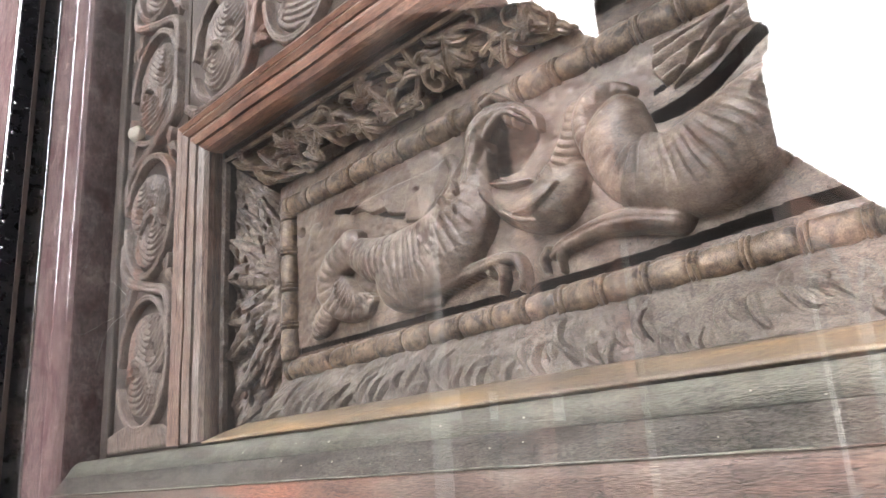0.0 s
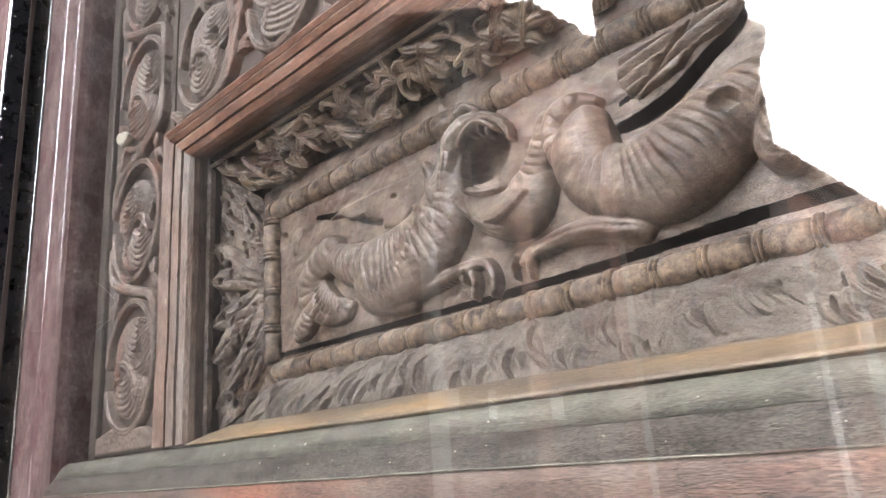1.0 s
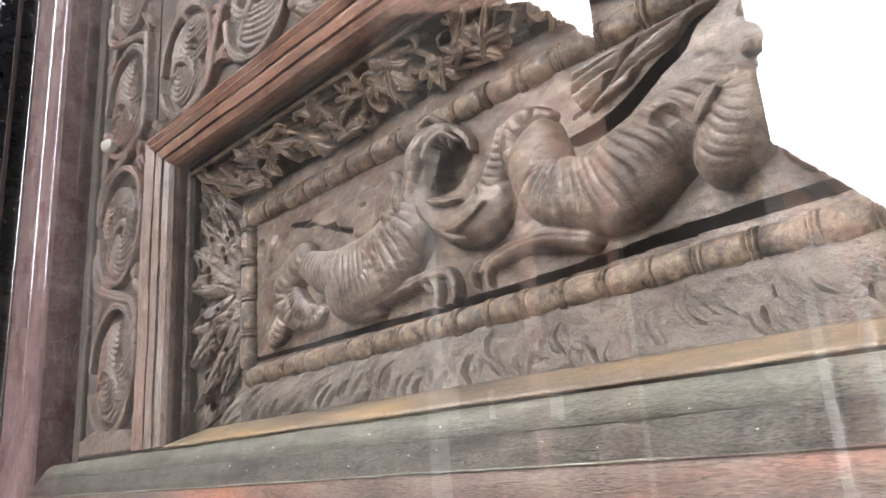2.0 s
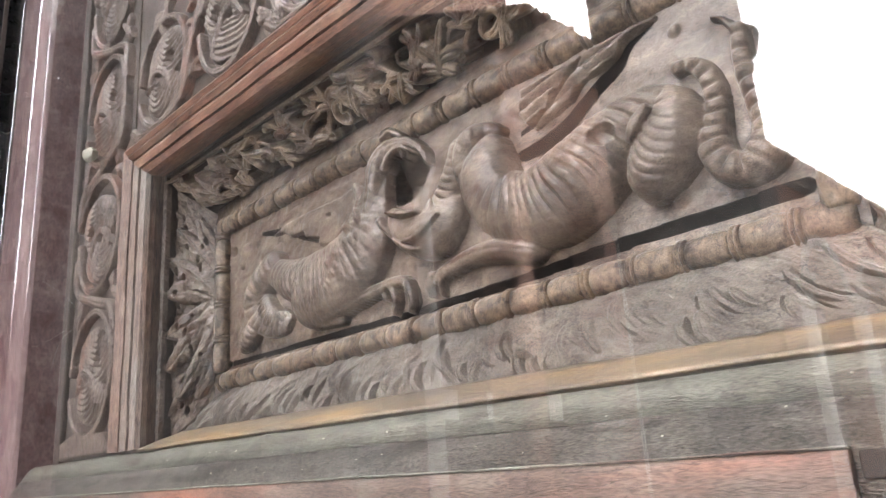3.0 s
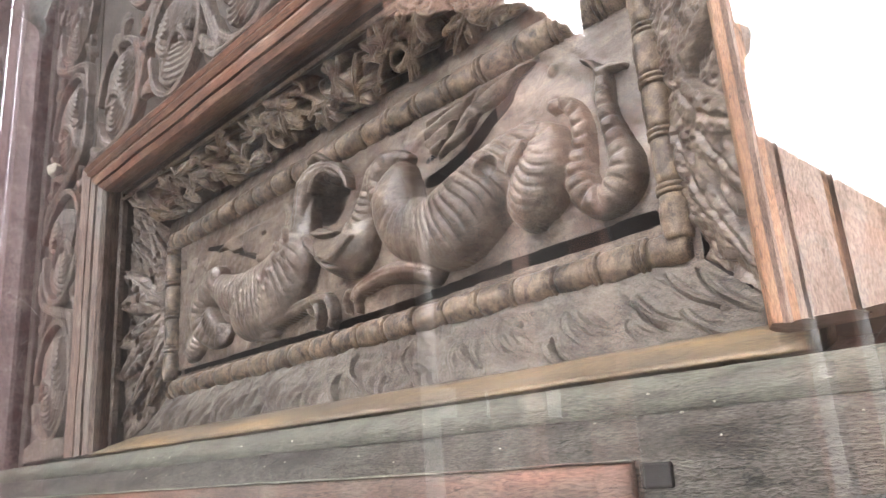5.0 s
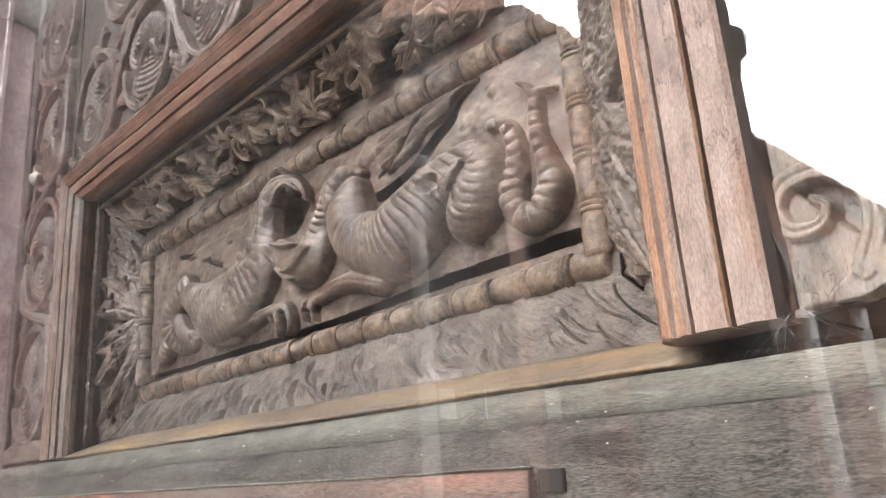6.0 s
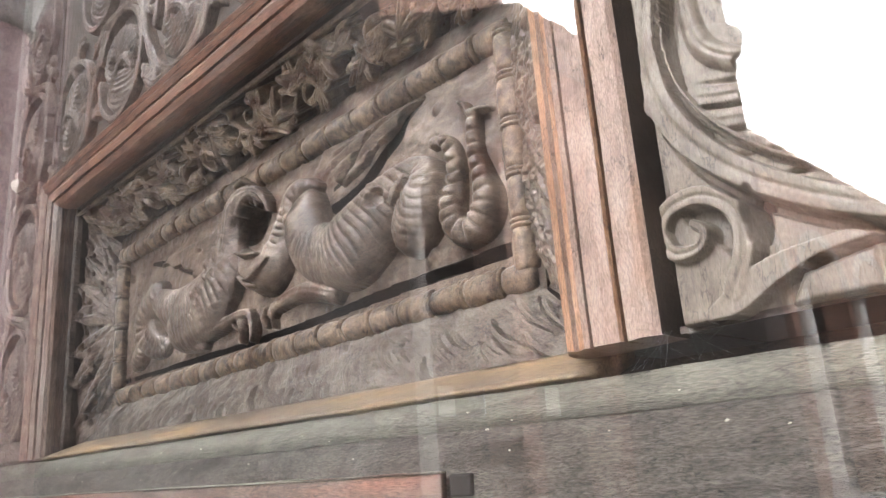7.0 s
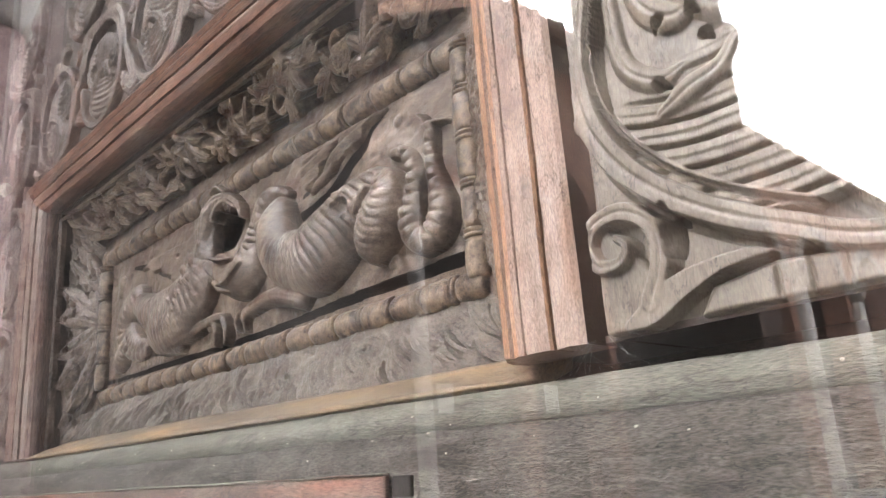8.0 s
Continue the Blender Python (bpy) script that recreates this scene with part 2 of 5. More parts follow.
def part(name, bm, material, parent, label="", smooth=False):
    mesh = bpy.data.meshes.new(name)
    bmesh.ops.recalc_face_normals(bm, faces=bm.faces)
    bm.to_mesh(mesh)
    bm.free()
    return finish(name, mesh, material, parent, label, smooth)


def box(x0, x1, y0, y1, z0, z1, bevel=0.0, segments=2):
    bm = bmesh.new()
    bmesh.ops.create_cube(bm, size=1)
    for v in bm.verts:
        v.co = Vector(((x0 + x1) / 2 + v.co.x * (x1 - x0), (y0 + y1) / 2 + v.co.y * (y1 - y0), (z0 + z1) / 2 + v.co.z * (z1 - z0)))
    if bevel:
        bmesh.ops.bevel(bm, geom=bm.edges[:], offset=bevel, segments=segments, affect="EDGES", profile=0.5)
    return bm


def extrude_profile(profile, a, b, place, closed=True):
    """A profile of (u, v) pairs swept straight from a to b; place(u, v, s) gives the point."""
    bm = bmesh.new()
    n = max(2, int(abs(b - a) / 0.02) + 1) if abs(b - a) < 2 else 2
    rings = []
    for i in range(n):
        s = a + (b - a) * i / (n - 1)
        rings.append([bm.verts.new(place(u, v, s)) for u, v in profile])
    m = len(profile)
    for r0, r1 in zip(rings, rings[1:]):
        for j in range(m if closed else m - 1):
            bm.faces.new((r0[j], r0[(j + 1) % m], r1[(j + 1) % m], r1[j]))
    if closed:
        bm.faces.new(rings[0][::-1])
        bm.faces.new(rings[-1])
    return bm


def lathe(profile, place, sides=20):
    """Revolve (s, r) pairs; place(s, c, d) puts a point at s along the axis and (c, d) across it."""
    bm = bmesh.new()
    rings = []
    for s, r in profile:
        rings.append([bm.verts.new(place(s, r * math.cos(2 * math.pi * k / sides), r * math.sin(2 * math.pi * k / sides))) for k in range(sides)])
    for r0, r1 in zip(rings, rings[1:]):
        for k in range(sides):
            bm.faces.new((r0[k], r0[(k + 1) % sides], r1[(k + 1) % sides], r1[k]))
    bm.faces.new(rings[0][::-1])
    bm.faces.new(rings[-1])
    return bm


# ---- carving: relief surfaces raised over a grid ----
def spline(points, n):
    """A smooth curve through control points of any width, n samples a span."""
    p = np.array(points, float)
    p = np.vstack([2 * p[0] - p[1], p, 2 * p[-1] - p[-2]])
    out = []
    for i in range(1, len(p) - 2):
        for t in np.linspace(0, 1, n, endpoint=False):
            a, b, c, d = p[i - 1], p[i], p[i + 1], p[i + 2]
            out.append(0.5 * (2 * b + (c - a) * t + (2 * a - 5 * b + 4 * c - d) * t * t + (3 * b - a - 3 * c + d) * t ** 3))
    out.append(p[-2])
    return np.array(out)


def soft_noise(shape, cells, seed):
    """Smooth random relief, about cells bumps along each axis."""
    rng = np.random.RandomState(seed)
    a = rng.rand(cells[0] + 3, cells[1] + 3) * 2 - 1
    def axis(n, c):
        x = np.linspace(0, c, n)
        i = np.minimum(x.astype(int), c - 1)
        f = x - i
        return i, f * f * (3 - 2 * f)
    i, f = axis(shape[0], cells[0])
    j, g = axis(shape[1], cells[1])
    top = a[i][:, j] * (1 - g) + a[i][:, j + 1] * g
    low = a[i + 1][:, j] * (1 - g) + a[i + 1][:, j + 1] * g
    return top * (1 - f)[:, None] + low * f[:, None]


class Relief:
    def __init__(self, u0, u1, v0, v1, step, base=0.0):
        self.u, self.v = np.linspace(u0, u1, int(abs(u1 - u0) / step) + 1), np.linspace(v0, v1, int(abs(v1 - v0) / step) + 1)
        self.U, self.V = np.meshgrid(self.u, self.v, indexing="ij")
        self.H = np.full(self.U.shape, float(base))
        self.step = step

    def tube(self, points, flat=1.0, lift=0.0, ribs=None, wide=1.0, groove=0.0, blend=0.0, cap=9.0):
        """A rounded limb along (u, v, radius) points. ribs: (spacing, depth, bend). groove: a vein along the middle."""
        p = np.array(points, float)
        length = np.sum(np.hypot(np.diff(p[:, 0]), np.diff(p[:, 1])))
        c = spline(points, max(6, int(length / max(self.step * 0.7, p[:, 2].min() * 0.25) / (len(p) - 1))))
        run = np.concatenate([[0], np.cumsum(np.hypot(np.diff(c[:, 0]), np.diff(c[:, 1])))])
        way = np.gradient(c[:, :2], axis=0)
        way /= np.linalg.norm(way, axis=1)[:, None] + 1e-9
        best = np.full(self.H.shape, -1.0)
        along, across = np.zeros(self.H.shape), np.zeros(self.H.shape)
        du, dv = self.u[1] - self.u[0], self.v[1] - self.v[0]
        for k in range(len(c)):
            y, z, r = c[k]
            r = max(r, self.step)
            i0, i1 = sorted((int((y - r * wide - self.u[0]) / du), int((y + r * wide - self.u[0]) / du)))
            j0, j1 = sorted((int((z - r - self.v[0]) / dv), int((z + r - self.v[0]) / dv)))
            i0, j0, i1, j1 = max(i0, 0), max(j0, 0), i1 + 2, j1 + 2
            if i1 <= i0 or j1 <= j0 or i0 >= len(self.u) or j0 >= len(self.v):
                continue
            a, b = (self.U[i0:i1, j0:j1] - y) / wide, self.V[i0:i1, j0:j1] - z
            h = r * r - a * a - b * b
            h = np.where(h > 0, np.sqrt(np.maximum(h, 0)) * flat, -1)
            now = best[i0:i1, j0:j1]
            win = h > now
            now[win] = h[win]
            along[i0:i1, j0:j1][win] = (run[k] + a * way[k, 0] + b * way[k, 1])[win]
            across[i0:i1, j0:j1][win] = ((a * -way[k, 1] + b * way[k, 0]) / r)[win]
        on = best > 0
        top = np.minimum(best, cap)
        if ribs:
            gap, deep, bend, skew, start = (*ribs, 0.0, 0.0)[:5]
            phase = along / gap + bend * across * across + skew * across + 0.35 * soft_noise(self.H.shape, (max(4, self.H.shape[0] // 30), max(4, self.H.shape[1] // 30)), 5)
            saw = phase - np.floor(phase)
            patch = np.clip(0.75 + 0.7 * soft_noise(self.H.shape, (max(4, self.H.shape[0] // 22), max(4, self.H.shape[1] // 22)), int(gap * 1e5) % 97), 0.45, 1.3) * np.clip((along - start) / 0.03 + (start == 0), 0, 1)
            top += np.where(on, -deep * patch * np.exp(-((saw - 0.5) / 0.19) ** 2) * np.clip(1.2 - np.abs(across), 0, 1), 0)
        if groove:
            top -= np.where(on, groove * np.exp(-(across / 0.16) ** 2), 0)
        top = np.where(on, top + lift, -1e3)
        if blend:
            k = np.clip(0.5 + 0.5 * (top - self.H) / blend, 0, 1)
            mixed = self.H * (1 - k) + top * k + blend * k * (1 - k) * 0.5
            self.H = np.where(on, np.maximum(mixed, self.H), self.H)
        else:
            self.H = np.maximum(self.H, top)
        return on

    def plate(self, corners, height, edge, ridges=None, replace=False):
        """A raised flat piece with rounded edges. ridges: (du, dv, spacing, depth, curl)."""
        c = np.array(corners, float)
        inside = np.zeros(self.H.shape, bool)
        dist = np.full(self.H.shape, 9.0)
        for (ya, za), (yb, zb) in zip(c, np.roll(c, -1, axis=0)):
            cross = (za > self.V) != (zb > self.V)
            at = ya + (self.V - za) * (yb - ya) / (zb - za if abs(zb - za) > 1e-9 else 1e-9)
            inside ^= cross & (self.U < at)
            l2 = (yb - ya) ** 2 + (zb - za) ** 2
            t = np.clip(((self.U - ya) * (yb - ya) + (self.V - za) * (zb - za)) / l2, 0, 1)
            dist = np.minimum(dist, np.hypot(self.U - ya - t * (yb - ya), self.V - za - t * (zb - za)))
        k = np.clip(dist / edge, 0, 1)
        top = height * np.sqrt(np.maximum(1 - (1 - k) ** 2, 0))
        if ridges:
            a, b, gap, deep, curl = ridges
            phase = ((self.U - c[0, 0]) * a + (self.V - c[0, 1]) * b) / gap + curl * np.hypot(self.U - c[0, 0], self.V - c[0, 1]) / gap
            saw = phase - np.floor(phase)
            top = top - deep * (1 - saw) ** 2 * k
        if replace:
            self.H = np.where(inside, top, self.H)
        else:
            self.H = np.where(inside, np.maximum(self.H, top), self.H)
        return inside

    def dent(self, u, v, ru, rv, deep, steep=0.6):
        d = ((self.U - u) / ru) ** 2 + ((self.V - v) / rv) ** 2
        self.H = self.H - deep * np.clip(1 - d, 0, 1) ** steep

    def cut(self, points, deep):
        """A groove along (u, v, half width) points, cut straight down."""
        c = spline(points, 30)
        for y, z, r in c:
            d = ((self.U - y) ** 2 + (self.V - z) ** 2) / (r * r)
            self.H = np.where(d < 1, np.minimum(self.H, -deep), self.H)

    def wear(self, amount, cells, seed):
        self.H = self.H + amount * soft_noise(self.H.shape, cells, seed)

    def mesh(self, name, material, parent, place, keep=None, label=""):
        nu, nv = self.H.shape
        pts = np.stack(place(self.U, self.V, self.H), axis=-1).reshape(-1, 3)
        idx = np.arange(nu * nv).reshape(nu, nv)
        quads = np.stack([idx[:-1, :-1], idx[1:, :-1], idx[1:, 1:], idx[:-1, 1:]], axis=-1)
        if keep is not None:
            k = keep[:-1, :-1] | keep[1:, :-1] | keep[1:, 1:] | keep[:-1, 1:]
            quads = quads[k]
        quads = quads.reshape(-1, 4)
        used, flat = np.unique(quads, return_inverse=True)
        pts, quads = pts[used], flat.reshape(-1, 4)
        me = bpy.data.meshes.new(name)
        me.vertices.add(len(pts))
        me.vertices.foreach_set("co", pts.astype(np.float32).ravel())
        me.loops.add(quads.size)
        me.loops.foreach_set("vertex_index", quads.ravel().astype(np.int32))
        me.polygons.add(len(quads))
        me.polygons.foreach_set("loop_start", np.arange(0, quads.size, 4, dtype=np.int32))
        me.update(calc_edges=True)
        me.validate()
        return finish(name, me, material, parent, label, True)


def upright(x0):
    return lambda U, V, H: (x0 - H, U, V)


# ---- the door leaf: fixed lines of the plan ----
FACE = 0.47
GROUND = 0.551
L_OUT, L_IN, R_IN, R_OUT = 0.983, 0.905, -0.051, -0.125
T_OUT, T_IN = 1.717, 1.655
FOOT = 1.266
BL, BR, BB, BT = 0.820, 0.027, 1.346, 1.564
GLASS_X = 0.372
PUTTY = (1.132, 1.767)

door = root("door_leaf", "ancient carved oak church door leaf behind glass", "door", (0.62, 0.45, 1.26))
part("backing_board", box(0.668, 0.698, -1.2, 1.274, 1.0, 2.6), OAK_DARK, door)
# Added near-black sheet: shade of the slits given as colour.
part("slit_shade_sheet", box(0.586, 0.592, 0.0, 0.86, 1.30, 1.61), HOLE_SHADE, door, "near-black sheet for the shade in the panel slits")
part("right_stile", box(0.492, 0.598, R_OUT - 0.8, R_OUT - 0.004, FOOT + 0.004, 2.6), OAK_DARK, door)
part("left_stile", box(0.482, 0.598, L_OUT + 0.002, 1.195, FOOT - 0.005, 2.6), OAK_DARK, door)
part("upper_rail", box(0.482, 0.598, R_OUT, L_OUT - 0.003, T_OUT + 0.002, 2.6), OAK_DARK, door)
part("stile_edge", box(0.474, 0.60, 1.197, 1.225, FOOT - 0.02, 2.6, 0.003), OAK_DARK, door)


# Frame mouldings: profile as (share of the width from outside to inside, depth behind the face).
PROFILE_L = [(0, 0.02), (0, -0.004), (0.10, -0.008), (0.195, -0.005), (0.203, 0.012), (0.232, 0.012), (0.24, -0.006), (0.34, -0.010), (0.445, -0.006),
             (0.452, 0.010), (0.482, 0.010), (0.49, -0.005), (0.62, -0.009), (0.775, -0.006), (0.785, 0.009), (0.812, 0.009), (0.82, -0.004), (0.95, 0.0), (1.0, 0.006), (1.0, 0.014), (0.9, 0.03), (0, 0.03)]
PROFILE_R = [(0, 0.03), (0, 0.0), (0.05, -0.003), (0.15, -0.004), (0.27, -0.004), (0.287, -0.001), (0.292, 0.016), (0.314, 0.016), (0.319, -0.002), (0.34, -0.004), (0.44, -0.006), (0.58, -0.005), (0.612, -0.001), (0.618, 0.004),
             (0.63, 0.004), (0.638, -0.002), (0.68, -0.004), (0.74, -0.003), (0.77, 0.003), (0.80, 0.004), (0.83, 0.001), (0.92, 0.003), (0.97, 0.009), (1.0, 0.012), (1.0, 0.018), (0.9, 0.03), (0, 0.03)]


def moulding(name, profile, material, side):
    """One side of the moulded frame, mitred at its upper corners."""
    bm = bmesh.new()
    rings, n = [], 60
    for i in range(n):
        s = i / (n - 1)
        ring = []
        for w, d in profile:
            if side == "top":
                z = T_OUT - w * (T_OUT - T_IN)
                y0, y1 = R_OUT + w * (R_IN - R_OUT), L_OUT - w * (L_OUT - L_IN)
                p = Vector((FACE + d, y0 + (y1 - y0) * s, z))
            else:
                out, inn = (L_OUT, L_IN) if side == "left" else (R_OUT, R_IN)
                z1 = T_OUT - w * (T_OUT - T_IN)
                p = Vector((FACE + d, out + (inn - out) * w, FOOT + (z1 - FOOT) * s))
                if s == 0:
                    p.z += 0.0025 * noise.noise(p * 60)
            if d < 0.02 and 0 < w < 1:
                p.x += 0.0011 * noise.noise(Vector((p.x * 20, p.y * 14, p.z * 14))) + 0.0006 * noise.noise(p * 120)
            ring.append(bm.verts.new(p))
        rings.append(ring)
    m = len(profile)
    for a, b in zip(rings, rings[1:]):
        for j in range(m):
            bm.faces.new((a[j], a[(j + 1) % m], b[(j + 1) % m], b[j]))
    bm.faces.new(rings[0][::-1])
    bm.faces.new(rings[-1])
    return part(name, bm, material, door)


moulding("frame_moulding", PROFILE_L, MOULD, "left")
moulding("frame_moulding", PROFILE_L, MOULD_FLAT, "top")
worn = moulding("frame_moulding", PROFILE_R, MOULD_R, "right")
worn.data.materials.append(ORANGE)
# Dark oak stands in for shade on the outer side and groove faces.
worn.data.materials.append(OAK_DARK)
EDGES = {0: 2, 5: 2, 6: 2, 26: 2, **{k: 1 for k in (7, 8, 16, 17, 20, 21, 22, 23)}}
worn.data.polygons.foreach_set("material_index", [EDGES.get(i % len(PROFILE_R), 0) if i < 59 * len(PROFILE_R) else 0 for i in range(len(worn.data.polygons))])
part("nail", lathe([(0.0, 0.0045), (0.004, 0.004), (0.006, 0.0015)], lambda s, c, d: (FACE + 0.008 - s, -0.1028 + c, 1.371 + d), 12), IRON, door, "rusty nail head")

# Core in dark oak: the deep shade of the reveal put into its colour.
part("frame_core", box(0.5005, 0.60, L_IN + 0.002, L_OUT, FOOT, T_OUT), OAK_DARK, door)
part("frame_core", box(0.5005, 0.60, R_OUT, R_IN - 0.002, FOOT + 0.004, T_OUT), OAK_DARK, door)
part("frame_core", box(0.5005, 0.60, R_IN - 0.001, L_IN + 0.001, T_IN + 0.002, T_OUT), OAK_DARK, door)

# ---- the carved field ----
field = Relief(0.012, 0.846, 1.322, 1.598, 0.0012)
field.wear(0.0012, (30, 12), 3)
field.wear(0.0007, (120, 50), 4)
field.dent(0.215, 1.405, 0.009, 0.007, -0.003)
field.dent(0.135, 1.391, 0.008, 0.007, -0.003)
field.dent(0.119, 1.528, 0.006, 0.006, -0.004)
field.dent(0.27, 1.388, 0.005, 0.004, -0.003)
field.dent(0.442, 1.517, 0.037, 0.035, 0.030, 0.35)
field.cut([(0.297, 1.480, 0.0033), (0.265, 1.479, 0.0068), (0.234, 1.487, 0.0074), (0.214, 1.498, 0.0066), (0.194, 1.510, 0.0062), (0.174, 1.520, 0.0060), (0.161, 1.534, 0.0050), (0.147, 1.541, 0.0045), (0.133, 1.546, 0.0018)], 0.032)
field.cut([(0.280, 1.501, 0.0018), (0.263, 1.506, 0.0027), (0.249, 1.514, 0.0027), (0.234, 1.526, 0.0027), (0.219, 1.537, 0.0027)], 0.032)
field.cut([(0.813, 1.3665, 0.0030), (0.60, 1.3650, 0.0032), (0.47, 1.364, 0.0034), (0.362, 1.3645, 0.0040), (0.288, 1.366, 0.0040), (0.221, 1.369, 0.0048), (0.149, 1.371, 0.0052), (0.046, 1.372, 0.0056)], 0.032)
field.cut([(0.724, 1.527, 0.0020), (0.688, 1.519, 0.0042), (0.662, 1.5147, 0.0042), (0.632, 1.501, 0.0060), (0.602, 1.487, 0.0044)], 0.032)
field.dent(0.798, 1.521, 0.008, 0.007, 0.010)
# Slit walls are dropped so only the near-black sheet shows through.
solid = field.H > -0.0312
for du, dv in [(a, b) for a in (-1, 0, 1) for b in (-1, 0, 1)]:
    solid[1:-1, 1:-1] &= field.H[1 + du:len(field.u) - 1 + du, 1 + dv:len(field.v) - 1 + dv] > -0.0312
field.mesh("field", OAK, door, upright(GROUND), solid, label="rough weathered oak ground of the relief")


def limb(rel, points, flat=0.8, lift=0.0, ribs=None, groove=0.0, blend=0.004):
    rel.tube(points, flat, lift, ribs, 1.0, groove, blend)


def beast_a():
    """The beast whose coiled tail lies at the hinge side, with its head thrown up and jaws open."""
    r = Relief(0.385, 0.815, 1.352, 1.595, 0.0011)
    r.plate([(0.6977, 1.5145), (0.6622, 1.5246), (0.6073, 1.5254), (0.5469, 1.5243), (0.5257, 1.5292), (0.5149, 1.5156), (0.5230, 1.4953), (0.5505, 1.4788), (0.5609, 1.4674), (0.5949, 1.4755), (0.5943, 1.4848), (0.6219, 1.4928), (0.6278, 1.5015), (0.6520, 1.5014), (0.6685, 1.5119)], 0.007, 0.004, (1.0, 0.35, 0.03, 0.0008, 0.2))
    limb(r, [(0.5214, 1.5268, 0.0050), (0.5102, 1.5085, 0.0086), (0.5189, 1.4919, 0.0082), (0.5401, 1.4802, 0.0052)], 1.28, 0.003)
    limb(r, [(0.5976, 1.4358, 0.0285), (0.6389, 1.4425, 0.0260), (0.6826, 1.4623, 0.0166), (0.7123, 1.4568, 0.0146)], 0.74, 0.009, (0.011, 0.0030, 0.5))
    limb(r, [(0.4701, 1.5304, 0.0116), (0.4847, 1.4925, 0.0241), (0.4974, 1.4561, 0.0380), (0.5277, 1.4317, 0.0445), (0.5654, 1.4224, 0.0448), (0.5948, 1.4191, 0.0430), (0.5844, 1.3977, 0.0233), (0.5499, 1.3793, 0.0085)], 0.47, 0.010, (0.0110, 0.0014, -0.6))
    limb(r, [(0.6866, 1.4687, 0.0238), (0.7205, 1.4520, 0.0220), (0.7309, 1.4257, 0.0198), (0.7031, 1.3976, 0.0126), (0.6670, 1.3919, 0.0099), (0.6536, 1.3993, 0.0063)], 0.71, 0.007, (0.012, 0.0020, 0.6))
    limb(r, [(0.7082, 1.4387, 0.0083), (0.7006, 1.4195, 0.0159), (0.6805, 1.4029, 0.0133), (0.6583, 1.4038, 0.0057)], 0.76, 0.008, (0.007, 0.0045, 1.2))
    limb(r, [(0.7286, 1.4057, 0.0140), (0.7460, 1.3921, 0.0158), (0.7624, 1.3823, 0.0082)], 0.76, 0.006, (0.009, 0.0030, 0.8))
    limb(r, [(0.7736, 1.4960, 0.0069), (0.7681, 1.5138, 0.0095), (0.7588, 1.5189, 0.0046)], 0.53, 0.001)
    limb(r, [(0.5971, 1.3848, 0.0088), (0.5586, 1.3881, 0.0099), (0.5135, 1.3929, 0.0084), (0.4713, 1.3984, 0.0068), (0.4462, 1.3981, 0.0055), (0.4338, 1.3861, 0.0046), (0.4340, 1.3711, 0.0044)], 1.21, 0.008, None, 0.001)
    limb(r, [(0.4644, 1.3971, 0.0049), (0.4580, 1.3824, 0.0045), (0.4626, 1.3681, 0.0031)], 1.64, 0.007, (0.009, 0.0012, 0.4))
    limb(r, [(0.4773, 1.3967, 0.0044), (0.4735, 1.3854, 0.0029)], 1.82, 0.007, (0.009, 0.0012, 0.4))
    limb(r, [(0.4386, 1.3921, 0.0047), (0.4328, 1.3767, 0.0043), (0.4371, 1.3649, 0.0030)], 1.69, 0.007, (0.009, 0.0012, 0.4))
    limb(r, [(0.4848, 1.4843, 0.0123), (0.4773, 1.5101, 0.0132), (0.4710, 1.5320, 0.0136), (0.4569, 1.5459, 0.0098), (0.4370, 1.5476, 0.0070), (0.4171, 1.5403, 0.0050), (0.4019, 1.5246, 0.0041), (0.3988, 1.5126, 0.0026)], 1.18, 0.010, (0.011, 0.0012, 0.6), 0.0015)
    limb(r, [(0.4577, 1.5584, 0.0056), (0.4456, 1.5625, 0.0051), (0.4318, 1.5537, 0.0040)], 2.84, 0.006)
    limb(r, [(0.4588, 1.5245, 0.0044), (0.4510, 1.5362, 0.0042), (0.4341, 1.5416, 0.0031), (0.4136, 1.5275, 0.0022)], 2.27, 0.010)
    limb(r, [(0.4470, 1.5399, 0.0039), (0.4468, 1.5341, 0.0031)], 2.04, 0.006)
    limb(r, [(0.4358, 1.5381, 0.0038), (0.4356, 1.5324, 0.0031)], 2.08, 0.006)
    limb(r, [(0.4253, 1.5316, 0.0038), (0.4252, 1.5259, 0.0030)], 2.12, 0.006)
    limb(r, [(0.4998, 1.4900, 0.0014), (0.4969, 1.4840, 0.0030), (0.4948, 1.4777, 0.0015)], 1.35, 0.026)
    limb(r, [(0.5007, 1.4840, 0.0014), (0.4978, 1.4781, 0.0030), (0.4957, 1.4718, 0.0015)], 1.35, 0.026)
    limb(r, [(0.4976, 1.4844, 0.0014), (0.4947, 1.4784, 0.0030), (0.4926, 1.4722, 0.0015)], 1.36, 0.026)
    limb(r, [(0.5199, 1.4760, 0.0015), (0.5168, 1.4700, 0.0030), (0.5146, 1.4637, 0.0016)], 1.32, 0.026)
    limb(r, [(0.5169, 1.4772, 0.0015), (0.5138, 1.4713, 0.0030), (0.5117, 1.4650, 0.0016)], 1.32, 0.026)
    limb(r, [(0.4997, 1.4634, 0.0014), (0.4968, 1.4576, 0.0030), (0.4947, 1.4515, 0.0015)], 2.37, 0.026)
    limb(r, [(0.5085, 1.4605, 0.0015), (0.5055, 1.4547, 0.0030), (0.5034, 1.4485, 0.0015)], 2.34, 0.026)
    limb(r, [(0.5181, 1.4620, 0.0015), (0.5151, 1.4561, 0.0030), (0.5129, 1.4499, 0.0016)], 2.31, 0.026)
